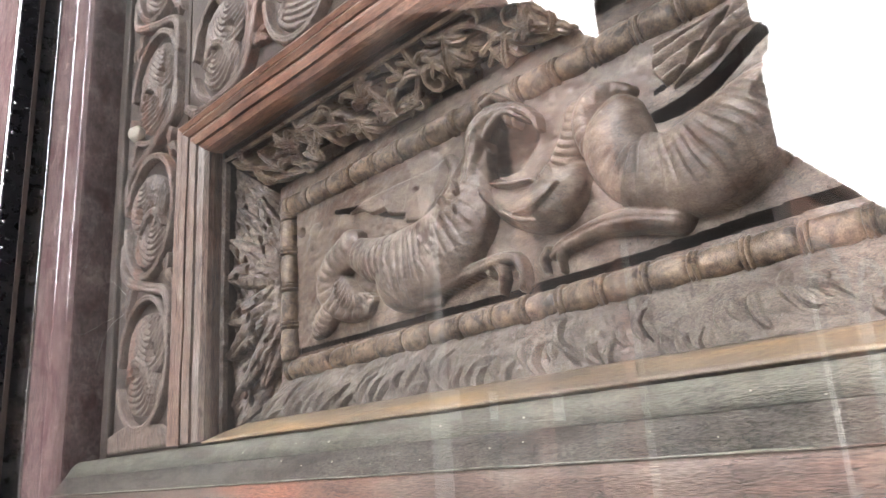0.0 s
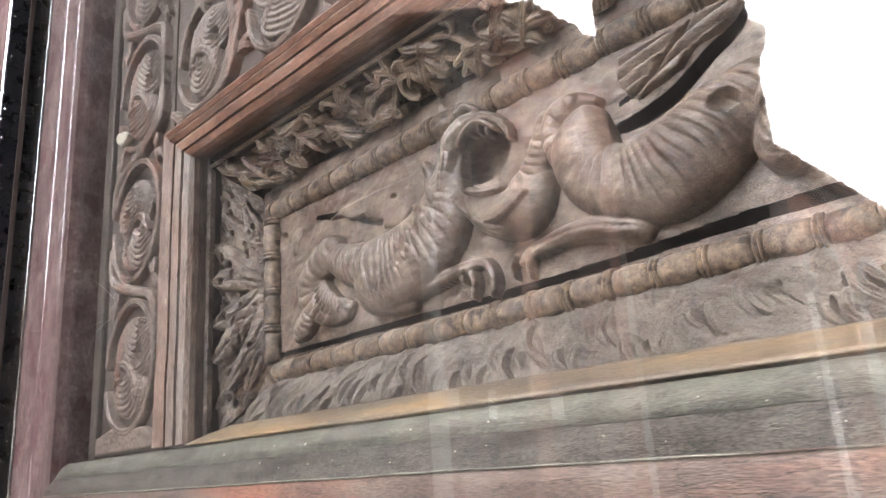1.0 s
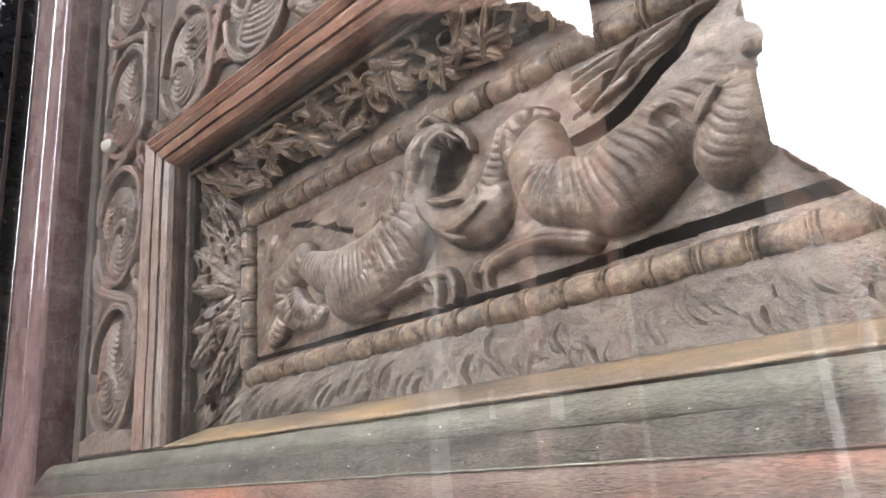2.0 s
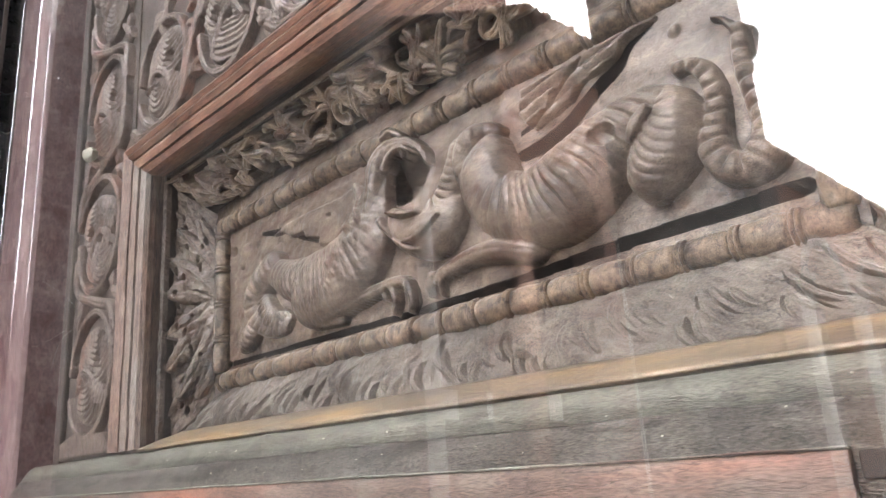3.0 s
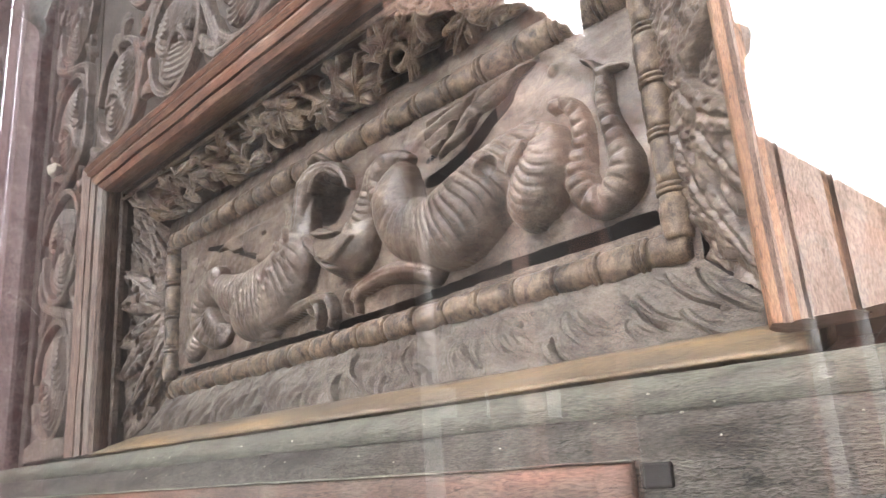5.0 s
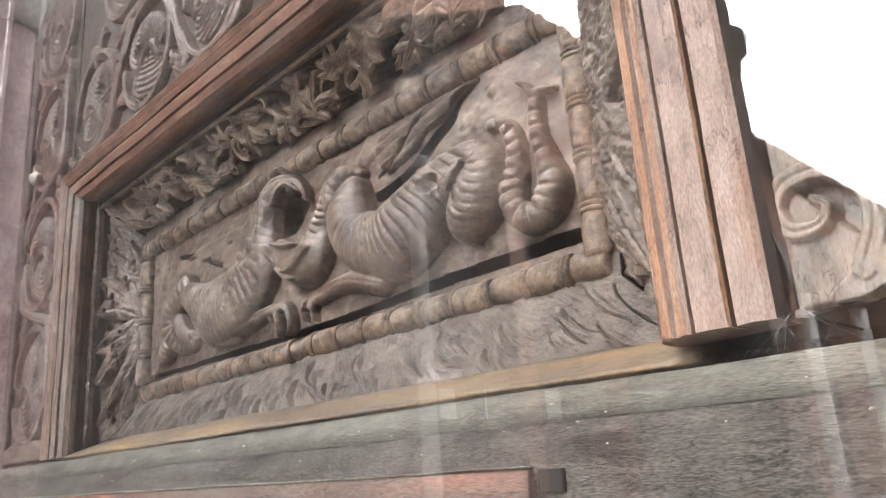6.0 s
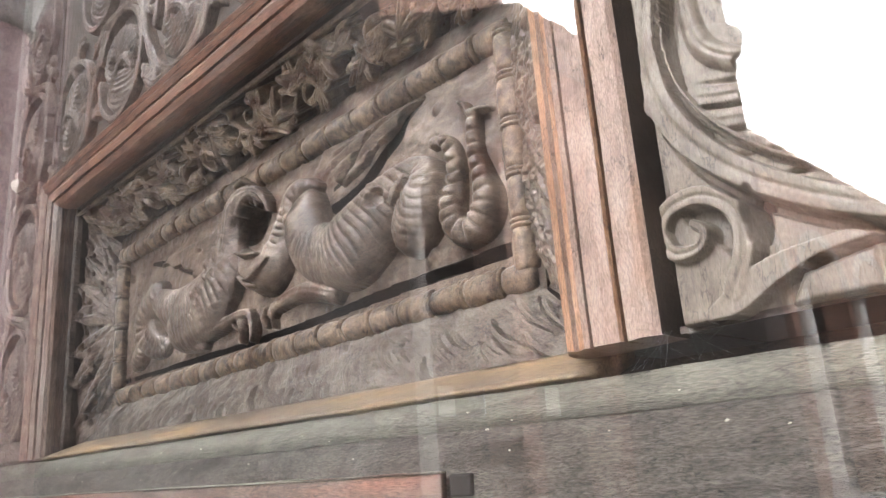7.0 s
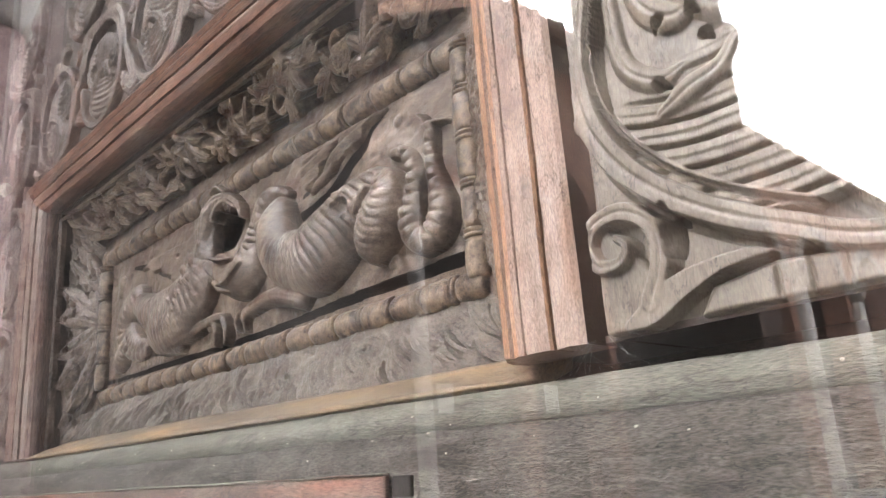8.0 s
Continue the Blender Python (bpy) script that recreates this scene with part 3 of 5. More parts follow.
    limb(r, [(0.5235, 1.4491, 0.0015), (0.5204, 1.4432, 0.0030), (0.5182, 1.4371, 0.0016)], 2.30, 0.026)
    limb(r, [(0.5311, 1.4473, 0.0015), (0.5279, 1.4414, 0.0031), (0.5257, 1.4353, 0.0016)], 2.27, 0.026)
    limb(r, [(0.5308, 1.4503, 0.0015), (0.5276, 1.4444, 0.0031), (0.5254, 1.4382, 0.0016)], 2.27, 0.026)
    limb(r, [(0.5334, 1.4389, 0.0015), (0.5302, 1.4331, 0.0031), (0.5280, 1.4270, 0.0016)], 2.27, 0.026)
    limb(r, [(0.5508, 1.4451, 0.0015), (0.5475, 1.4392, 0.0032), (0.5452, 1.4329, 0.0016)], 2.21, 0.026)
    limb(r, [(0.5394, 1.4311, 0.0015), (0.5362, 1.4253, 0.0031), (0.5340, 1.4192, 0.0016)], 2.25, 0.026)
    limb(r, [(0.5487, 1.4230, 0.0015), (0.5454, 1.4172, 0.0031), (0.5431, 1.4111, 0.0016)], 2.23, 0.026)
    limb(r, [(0.5535, 1.4182, 0.0015), (0.5502, 1.4124, 0.0032), (0.5479, 1.4063, 0.0016)], 2.21, 0.026)
    r.dent(0.5732, 1.5073, 0.006, 0.003, 0.006)
    r.wear(0.0004, (60, 40), 7)
    r.wear(0.0003, (220, 130), 8)
    return r.mesh("beast_relief", OAK, door, upright(GROUND + 0.0015), r.H > 0.0016, "crouching winged beast with open jaws carved in oak")


def beast_b():
    """The larger beast, neck bent forward, body arched and tail in a loop."""
    r = Relief(0.028, 0.545, 1.352, 1.575, 0.0011)
    r.plate([(0.2736, 1.5411), (0.2446, 1.5431), (0.2037, 1.5462), (0.2145, 1.5360), (0.2358, 1.5236), (0.2527, 1.5072), (0.2690, 1.5025), (0.2788, 1.5184)], 0.010, 0.003, (0.28, 1.0, 0.0105, 0.0075, 0.1))
    r.plate([(0.2005, 1.5461), (0.1627, 1.5479), (0.1293, 1.5441), (0.1606, 1.5387), (0.1731, 1.5276), (0.1860, 1.5223), (0.2061, 1.5207), (0.2195, 1.5078), (0.2410, 1.5018), (0.2642, 1.4959), (0.2456, 1.5089), (0.2274, 1.5228), (0.2113, 1.5348)], 0.010, 0.003, (0.28, 1.0, 0.0105, 0.0075, 0.1))
    limb(r, [(0.3339, 1.5096, 0.0097), (0.3146, 1.5013, 0.0083)], 1.03, 0.002)
    limb(r, [(0.3417, 1.4724, 0.0134), (0.3447, 1.4957, 0.0147), (0.3337, 1.5115, 0.0146), (0.3156, 1.5157, 0.0089), (0.3005, 1.5092, 0.0053)], 1.22, 0.006, (0.010, 0.0012, 0.8))
    r.dent(0.3042, 1.5018, 0.008, 0.007, 0.005)
    limb(r, [(0.1191, 1.4919, 0.0060), (0.1073, 1.4904, 0.0063), (0.0971, 1.4779, 0.0080), (0.0932, 1.4577, 0.0090), (0.0955, 1.4396, 0.0100), (0.0998, 1.4209, 0.0132), (0.0940, 1.4027, 0.0131), (0.0788, 1.3953, 0.0132), (0.0634, 1.4021, 0.0157), (0.0577, 1.4184, 0.0138), (0.0627, 1.4406, 0.0100), (0.0681, 1.4625, 0.0082), (0.0689, 1.4833, 0.0075), (0.0678, 1.5010, 0.0065)], 1.27, 0.006, (0.0115, 0.0050, 0.15))
    limb(r, [(0.0706, 1.5017, 0.0034), (0.0766, 1.5128, 0.0028), (0.0858, 1.5201, 0.0019)], 2.91, 0.004)
    limb(r, [(0.0706, 1.5017, 0.0040), (0.0607, 1.5026, 0.0033), (0.0490, 1.5006, 0.0020)], 2.48, 0.004)
    limb(r, [(0.3124, 1.4869, 0.0220), (0.3173, 1.4667, 0.0323), (0.3037, 1.4385, 0.0324), (0.2686, 1.4231, 0.0350), (0.2348, 1.4240, 0.0418), (0.2017, 1.4393, 0.0380), (0.1713, 1.4569, 0.0290), (0.1460, 1.4649, 0.0226)], 0.76, 0.008, (0.0105, 0.0030, 1.0, -0.9, 0.03))
    limb(r, [(0.1566, 1.4779, 0.0093), (0.1322, 1.4690, 0.0139), (0.1251, 1.4480, 0.0237), (0.1351, 1.4306, 0.0279), (0.1476, 1.4163, 0.0240), (0.1514, 1.4071, 0.0155)], 1.00, 0.008, (0.009, 0.0026, 1.3), blend=0.001)
    limb(r, [(0.1387, 1.4607, 0.0029), (0.1481, 1.4506, 0.0058), (0.1563, 1.4400, 0.0029)], 1.03, 0.030, None, 0.001)
    limb(r, [(0.1321, 1.4375, 0.0028), (0.1399, 1.4286, 0.0049), (0.1450, 1.4198, 0.0028)], 1.22, 0.029, None, 0.001)
    limb(r, [(0.1963, 1.4727, 0.0027), (0.1829, 1.4692, 0.0036), (0.1720, 1.4577, 0.0040), (0.1776, 1.4464, 0.0031)], 2.51, 0.020)
    r.dent(0.1795, 1.4534, 0.012, 0.010, 0.010)
    limb(r, [(0.4599, 1.4719, 0.0097), (0.4419, 1.4526, 0.0191), (0.4131, 1.4382, 0.0242), (0.3879, 1.4380, 0.0279), (0.3710, 1.4506, 0.0206)], 0.86, 0.004, None, 0.0, blend=0.002)
    limb(r, [(0.3559, 1.5128, 0.0099), (0.3598, 1.4982, 0.0121), (0.3679, 1.4782, 0.0144), (0.3763, 1.4612, 0.0173), (0.3877, 1.4536, 0.0182)], 0.99, 0.006, (0.0085, 0.0030, 0.7))
    limb(r, [(0.4237, 1.4310, 0.0023), (0.4061, 1.4299, 0.0036), (0.3869, 1.4355, 0.0039), (0.3732, 1.4451, 0.0027)], 2.53, 0.024, None, 0.001)
    limb(r, [(0.4401, 1.4384, 0.0022), (0.4176, 1.4228, 0.0032), (0.4062, 1.4197, 0.0022)], 2.48, 0.022)
    limb(r, [(0.4520, 1.4706, 0.0023), (0.4292, 1.4623, 0.0034), (0.4070, 1.4593, 0.0023)], 2.93, 0.018)
    limb(r, [(0.4738, 1.4779, 0.0053), (0.4630, 1.4611, 0.0065), (0.4525, 1.4460, 0.0038)], 2.48, 0.008, (0.008, 0.0020, 0.6))
    limb(r, [(0.2737, 1.3845, 0.0121), (0.3061, 1.3946, 0.0117), (0.3357, 1.3987, 0.0104), (0.3616, 1.3968, 0.0089), (0.3856, 1.3923, 0.0076), (0.3994, 1.3876, 0.0043)], 1.40, 0.005, None, 0.001, blend=0.010)
    limb(r, [(0.4019, 1.3931, 0.0048), (0.4099, 1.3852, 0.0036), (0.4084, 1.3739, 0.0020)], 1.65, 0.007)
    limb(r, [(0.3842, 1.3898, 0.0048), (0.3907, 1.3817, 0.0035), (0.3906, 1.3709, 0.0020)], 1.68, 0.007)
    r.wear(0.0005, (80, 40), 17)
    r.wear(0.0003, (260, 120), 18)
    return r.mesh("beast_relief", OAK, door, upright(GROUND + 0.0015), r.H > 0.0016, "arched scaly beast with a looped tail carved in oak")


beast_a()
beast_b()


# ---- bead mouldings round the field ----
def bead_meshes():
    """Barrel bead and double ring, along +z from 0, shared by all the rods."""
    made = []
    for k in range(3):
        n, size = 9, 0.034
        prof = [(size * i / (n - 1), 0.0128 * (0.87 + 0.13 * math.sin(math.pi * i / (n - 1)) ** 0.7)) for i in range(n)]
        bm = lathe(prof, lambda s, c, d: (c, d, s), 20)
        for v in bm.verts:
            q = v.co * 90 + Vector((k * 9.1, 3, 1))
            v.co.xy *= 1 + 0.07 * noise.noise(q) + 0.06 * noise.noise(q * 2.7)
        made.append(bm)
    ring = []
    for j in range(2):
        ring += [(0.0045 * j, 0.0100), (0.0045 * j + 0.0008, 0.0130), (0.0045 * j + 0.0024, 0.0134), (0.0045 * j + 0.0036, 0.0122), (0.0045 * j + 0.0042, 0.0100)]
    bm = lathe(ring, lambda s, c, d: (c, d, s), 20)
    for v in bm.verts:
        v.co.xy *= 1 + 0.04 * noise.noise(v.co * 140)
    made.append(bm)
    out = []
    for i, bm in enumerate(made):
        me = bpy.data.meshes.new("bead" if i < 3 else "ring")
        bmesh.ops.recalc_face_normals(bm, faces=bm.faces)
        bm.to_mesh(me)
        bm.free()
        me.materials.append(BEADWOOD)
        me.polygons.foreach_set("use_smooth", [True] * len(me.polygons))
        out.append(me)
    return out


BEADS = bead_meshes()


def bead_rod(a, b, size, rng):
    """A rod of beads and double rings from a to b."""
    a, b = Vector(a), Vector(b)
    way = (b - a).normalized()
    turn = way.to_track_quat("Z", "Y").to_matrix().to_4x4()
    core = lathe([(0.0, 0.0095 * size), ((b - a).length, 0.0095 * size)], lambda s, c, d: tuple(a + way * s + turn.to_3x3() @ Vector((c, d, 0))), 14)
    rod = part("bead_moulding", core, BEADWOOD, door, "turned bead-and-ring moulding of worn oak", True)
    n = round((b - a).length / 0.0437)
    gap = (b - a).length / n
    for i in range(n):
        for kind, off in ((BEADS[rng.randrange(3)], 0.0), (BEADS[3], gap - 0.0092)):
            ob = new("bead" if kind is not BEADS[3] else "ring", kind)
            ob.parent = rod
            s = size * rng.uniform(0.95, 1.05)
            ob.matrix_basis = Matrix.Translation(a + way * (i * gap + off)) @ turn @ pose(0, 0, 0, 0, 0, rng.uniform(0, 360)) @ Matrix.Diagonal((s, s, gap / 0.0437, 1))
    return rod


rng = random.Random(5)
RX = 0.5545
bead_rod((RX, BR - 0.008, BB), (RX, BL + 0.008, BB), 1.1, rng)
bead_rod((RX, BR - 0.004, BT), (RX, BL + 0.008, BT), 1.18, rng)
bead_rod((0.5480, BL, BB + 0.012), (0.5480, BL, BT - 0.012), 1.0, rng)
bead_rod((0.5500, BR, BB + 0.004), (0.5500, BR, BT + 0.004), 0.95, rng)


# ---- leaf borders between the beads and the frame ----
def slope(outer, inner, ends_out, ends_in, along_y, sign):
    """Places a relief on a sloping border. u runs 0..1 along it, v 0..1 from the outer to the inner edge."""
    (xo, to), (xi, ti) = outer, inner
    dx, dt = xi - xo, ti - to
    size = math.hypot(dx, dt)
    nx, nt = -abs(dt) / size, sign * dx / size

    def place(U, V, H):
        a = ends_out[0] + (ends_in[0] - ends_out[0]) * V
        b = ends_out[1] + (ends_in[1] - ends_out[1]) * V
        run, x, t = a + (b - a) * U, xo + dx * V + nx * H, to + dt * V + nt * H
        return (x, run, t) if along_y else (x, t, run)
    return place


class Border(Relief):
    """A relief in real lengths that is laid out on a border of the given length and width."""

    def lay(self, name, place, label, wood=OAK, keep=None):
        lu, lv = self.u[-1], self.v[-1]
        return self.mesh(name, wood, door, lambda U, V, H: place(U / lu, V / lv, H), keep, label)


def acanthus(r, u, v, size, angle, rng, lobes=5, lift=0.0):
    """A curling leaf: lobes spread from a root, each with a vein."""
    for k in range(lobes):
        t = k / (lobes - 1) - 0.5
        a = angle + t * 2.1 + rng.uniform(-0.12, 0.12)
        s = size * (1.0 - 0.5 * abs(t)) * rng.uniform(0.85, 1.1)
        bend = rng.uniform(0.3, 0.8) * (1 if t > 0 else -1)
        pts = []
        for i in range(5):
            f = i / 4
            aa = a + bend * f * f
            pts.append((u + s * f * math.cos(aa), v + s * f * math.sin(aa), size * 0.16 * (0.55 + 1.2 * f * (1.25 - f)) * (1 if i < 4 else 0.5)))
        r.tube(pts, 0.85, lift + rng.uniform(-0.001, 0.002), (0.009, 0.0008, 0.8), 1.0, 0.0016, 0.001)


def curl(r, u, v, rad, turn0, way, lift, thick):
    pts = []
    for i in range(9):
        f = i / 8
        a = turn0 + way * f * 5.2
        q = rad * (1 - 0.72 * f)
        pts.append((u + q * math.cos(a), v + q * math.sin(a), thick * (1 - 0.45 * f)))
    r.tube(pts, 1.1, lift, None, 1.0, 0.0, 0.001)


def lobed_leaf(r, u, v, size, angle, rng, lift):
    """A broad leaf with a raised midrib and rounded side lobes, cupped towards its tip."""
    for side, back, share in ((0, 0.0, 1.0), (1, 0.25, 0.62), (-1, 0.25, 0.62), (1, 0.05, 0.52), (-1, 0.05, 0.52)):
        a = angle + side * (0.75 + 0.5 * (back < 0.1)) + rng.uniform(-0.1, 0.1)
        s = size * share
        u0, v0 = u + size * back * math.cos(angle), v + size * back * math.sin(angle)
        bend = 0.35 * side
        pts = [(u0 + s * f * math.cos(a + bend * f), v0 + s * f * math.sin(a + bend * f), size * w) for f, w in ((0.0, 0.07), (0.35, 0.125), (0.7, 0.135), (1.0, 0.045))]
        r.tube(pts, 0.8, lift + rng.uniform(-0.0015, 0.0015), None, 1.0, 0.0022, 0.0006)


def border_top():
    r = Border(0, 0.94, 0, 0.082, 0.0010, -0.034)
    g = random.Random(21)
    n, gap = 8, 0.121
    for i in range(n):
        u = 0.045 + gap * i
        up = 1 if i % 2 else -1
        pts = [(u - 0.5 * gap, 0.042, 0.0042), (u - 0.3 * gap, 0.042 + 0.022 * up, 0.0048), (u, 0.042 + 0.028 * up, 0.005), (u + 0.3 * gap, 0.042 + 0.020 * up, 0.0048), (u + 0.5 * gap, 0.042, 0.0042)]
        r.tube(pts, 1.3, -0.006, None, 1.0, 0.0015, 0.0)
        lobed_leaf(r, u - 0.05 * gap, 0.042 + 0.026 * up, 0.052, -1.57 * up + g.uniform(-0.5, 0.3), g, 0.001)
        lobed_leaf(r, u + 0.42 * gap, 0.042 + 0.004 * up, 0.040, 1.2 * up + g.uniform(-0.6, 0.3), g, -0.002)
        lobed_leaf(r, u - 0.38 * gap, 0.042 - 0.004 * up, 0.034, -1.9 * up + g.uniform(-0.4, 0.6), g, -0.003)
        curl(r, u + 0.30 * gap, 0.042 - 0.012 * up, 0.018, 2 + 0.7 * i, -up, -0.002, 0.0046)
        curl(r, u - 0.34 * gap, 0.042 + 0.024 * up, 0.011, 1 + 0.9 * i, up, -0.003, 0.0038)
        acanthus(r, u + 0.16 * gap, 0.042 - 0.008 * up, 0.036, 0.6 + 0.8 * i, g, 5, -0.001)
        acanthus(r, u - 0.22 * gap, 0.042 + 0.010 * up, 0.028, 2.4 + 1.1 * i, g, 5, -0.003)
        lobed_leaf(r, u + 0.02, 0.042 + 0.012 * up, 0.026, 0.5 + 1.7 * i, g, 0.003)
    r.H = np.where(r.V < 0.006, np.maximum(r.H, 0.002), r.H)
    r.H = np.where(r.V > r.v[-1] - 0.004, -0.010, r.H)
    r.wear(0.0008, (260, 24), 32)
    place = slope((0.500, 1.650), (0.547, 1.588), (-0.060, 0.909), (0.018, 0.836), True, -1)
    r.lay("leaf_border", place, "deeply undercut acanthus border of glossy golden-brown oak", OAK_GOLD, r.H > -0.030)


def leaf_spray(r, root_at, tips, rng, thick, flat, lift, teeth=1):
    """Long curling lobes that spread from one knot, each with side teeth and a vein."""
    u0, v0 = root_at
    for k, (u1, v1) in enumerate(tips):
        du, dv = u1 - u0, v1 - v0
        size = math.hypot(du, dv)
        bow = 0.16 * size * (1 if du > 0 else -1) * (1 if k % 2 else 0.6)
        nu, nv = -dv / size, du / size
        mid = [(u0 + du * f + nu * bow * math.sin(math.pi * f), v0 + dv * f + nv * bow * math.sin(math.pi * f)) for f in (0, 0.25, 0.5, 0.75, 1.0)]
        width = (0.45, 0.8, 1.0, 0.9, 0.4)
        r.tube([(a, b, thick * w) for (a, b), w in zip(mid, width)], flat, lift + rng.uniform(-0.001, 0.003), (0.014, 0.001, 1.1), 1.0, 0.0026, 0.0008)
        for f in (3, 2)[:teeth]:
            a, b = mid[f]
            for side in (1, -1):
                q = 0.6 * thick + 0.010
                r.tube([(a, b, thick * 0.5), (a + du / size * q * 0.8 + side * nu * q * 0.7, b + dv / size * q * 0.8 + side * nv * q * 0.7, thick * 0.45),
                        (a + du / size * q * 1.7 + side * nu * q, b + dv / size * q * 1.7 + side * nv * q, thick * 0.18)], flat, lift, None, 1.0, 0.001, 0.0008)


def border_left():
    r = Border(0, 0.39, 0, 0.088, 0.0012, -0.014)
    g = random.Random(9)
    r.wear(0.003, (30, 8), 41)
    leaf_spray(r, (0.200, 0.082), [(0.352, 0.056), (0.322, 0.026), (0.268, 0.012), (0.216, 0.014), (0.335, 0.076)], g, 0.021, 0.36, -0.006, 0)
    leaf_spray(r, (0.200, 0.082), [(0.030, 0.062), (0.050, 0.034), (0.105, 0.014), (0.155, 0.014), (0.060, 0.078)], g, 0.021, 0.36, -0.006, 0)
    for i in range(26):
        u, v = 0.025 + 0.0135 * i + g.uniform(-0.004, 0.004), g.uniform(0.016, 0.072)
        r.dent(u, v, g.uniform(0.004, 0.010), g.uniform(0.002, 0.004), g.uniform(0.005, 0.012), 0.4)
    r.H = np.minimum(r.H, 0.0015 + 0.30 * r.V)
    r.H = np.where(r.V < 0.0065, 0.004, r.H)
    r.wear(0.0010, (50, 14), 43)
    r.wear(0.001, (120, 30), 42)
    place = slope((0.500, 0.909), (0.547, 0.836), (1.270, 1.648), (1.334, 1.586), False, -1)
    r.lay("leaf_border", place, "upright acanthus leaf border of pale weathered oak")


def border_right():
    r = Border(0, 0.38, 0, 0.088, 0.0012, -0.010)
    g = random.Random(12)
    r.wear(0.003, (30, 8), 51)
    leaf_spray(r, (0.190, 0.072), [(0.36, 0.060), (0.345, 0.026), (0.295, 0.012), (0.245, 0.012), (0.02, 0.062), (0.028, 0.030), (0.075, 0.012), (0.130, 0.012), (0.31, 0.074), (0.07, 0.076)], g, 0.016, 0.3, -0.002)
    r.wear(0.0016, (90, 24), 52)
    place = slope((0.500, -0.060), (0.547, 0.018), (1.270, 1.648), (1.334, 1.586), False, 1)
    r.lay("leaf_border", place, "worn acanthus leaf border of oak")


def border_bottom():
    r = Border(0, 0.94, 0, 0.076, 0.0010, 0.0)
    g = random.Random(14)
    r.wear(0.0022, (58, 7), 61)
    r.wear(0.0007, (170, 18), 62)
    # Worn leaf ridges that lean along the border, with thin crevices left beside some of them.
    for i in range(20):
        u = 0.02 + 0.046 * i + g.uniform(-0.008, 0.008)
        tall = 1.15 if u > 0.40 else 0.8
        for k in range(3):
            v0 = g.uniform(0.006, 0.034)
            a = g.uniform(0.4, 1.2)
            size = g.uniform(0.016, 0.040)
            uu = u + 0.015 * k
            pts = [(uu + size * f * math.cos(a + 0.8 * f), v0 + size * f * math.sin(a + 0.8 * f), 0.0058 * w) for f, w in ((0, 0.4), (0.4, 1.0), (0.75, 0.9), (1.0, 0.35))]
            r.tube(pts, 1.1 * tall, -0.0008, None, 1.0, 0.0014, 0.0014)
            if g.random() < 0.75:
                side = g.choice((-1, 1)) * 0.0058
                thin = g.uniform(0.0010, 0.0016)
                r.cut([(p[0] + side, p[1] - 0.2 * side + g.uniform(-0.0015, 0.0015), thin * w) for p, w in zip(pts, (0.8, 1.2, 1.0, 0.7))], g.uniform(0.004, 0.009))
    for i in range(14):
        u, v = 0.04 + 0.062 * i + g.uniform(-0.02, 0.02), g.uniform(0.012, 0.055)
        r.dent(u, v, g.uniform(0.010, 0.020), g.uniform(0.005, 0.010), g.uniform(0.001, 0.003), 1.0)
    for u, v in ((0.20, 0.045), (0.33, 0.030), (0.47, 0.040), (0.62, 0.048)):
        r.tube([(u, v, 0.005), (u + 0.006, v + 0.003, 0.0055)], 0.8, 0.001, None, 1.0, 0.0, 0.002)
    r.wear(0.0005, (300, 26), 63)
    place = slope((0.526, 1.268), (0.549, 1.336), (-0.062, 0.909), (0.016, 0.836), True, 1)
    r.lay("leaf_border", place, "heavily worn leaf border of grey oak", OAK_GREY)


border_top()
border_left()
border_right()
border_bottom()


# ---- scroll-carved strips on the frame of the leaf ----
def fan(r, u, v, ru, rv, focus, gap, deep, lift, seed):
    """A shell of curved ridges inside an oval."""
    d = ((r.U - u) / ru) ** 2 + ((r.V - v) / rv) ** 2
    fu, fv = focus
    rad = np.hypot((r.U - fu) * 0.95, (r.V - fv) * 0.8)
    ang = np.arctan2(r.V - fv, r.U - fu)
    phase = rad / gap + 0.55 * np.sin(ang * 2 + seed) + 0.25 * np.sin(ang * 5 + seed * 2)
    saw = phase - np.floor(phase)
    h = lift + 0.006 * np.sqrt(np.maximum(1 - d, 0)) - deep * (1 - saw) ** 2.2
    r.H = np.where(d < 1, np.maximum(r.H, h), r.H)


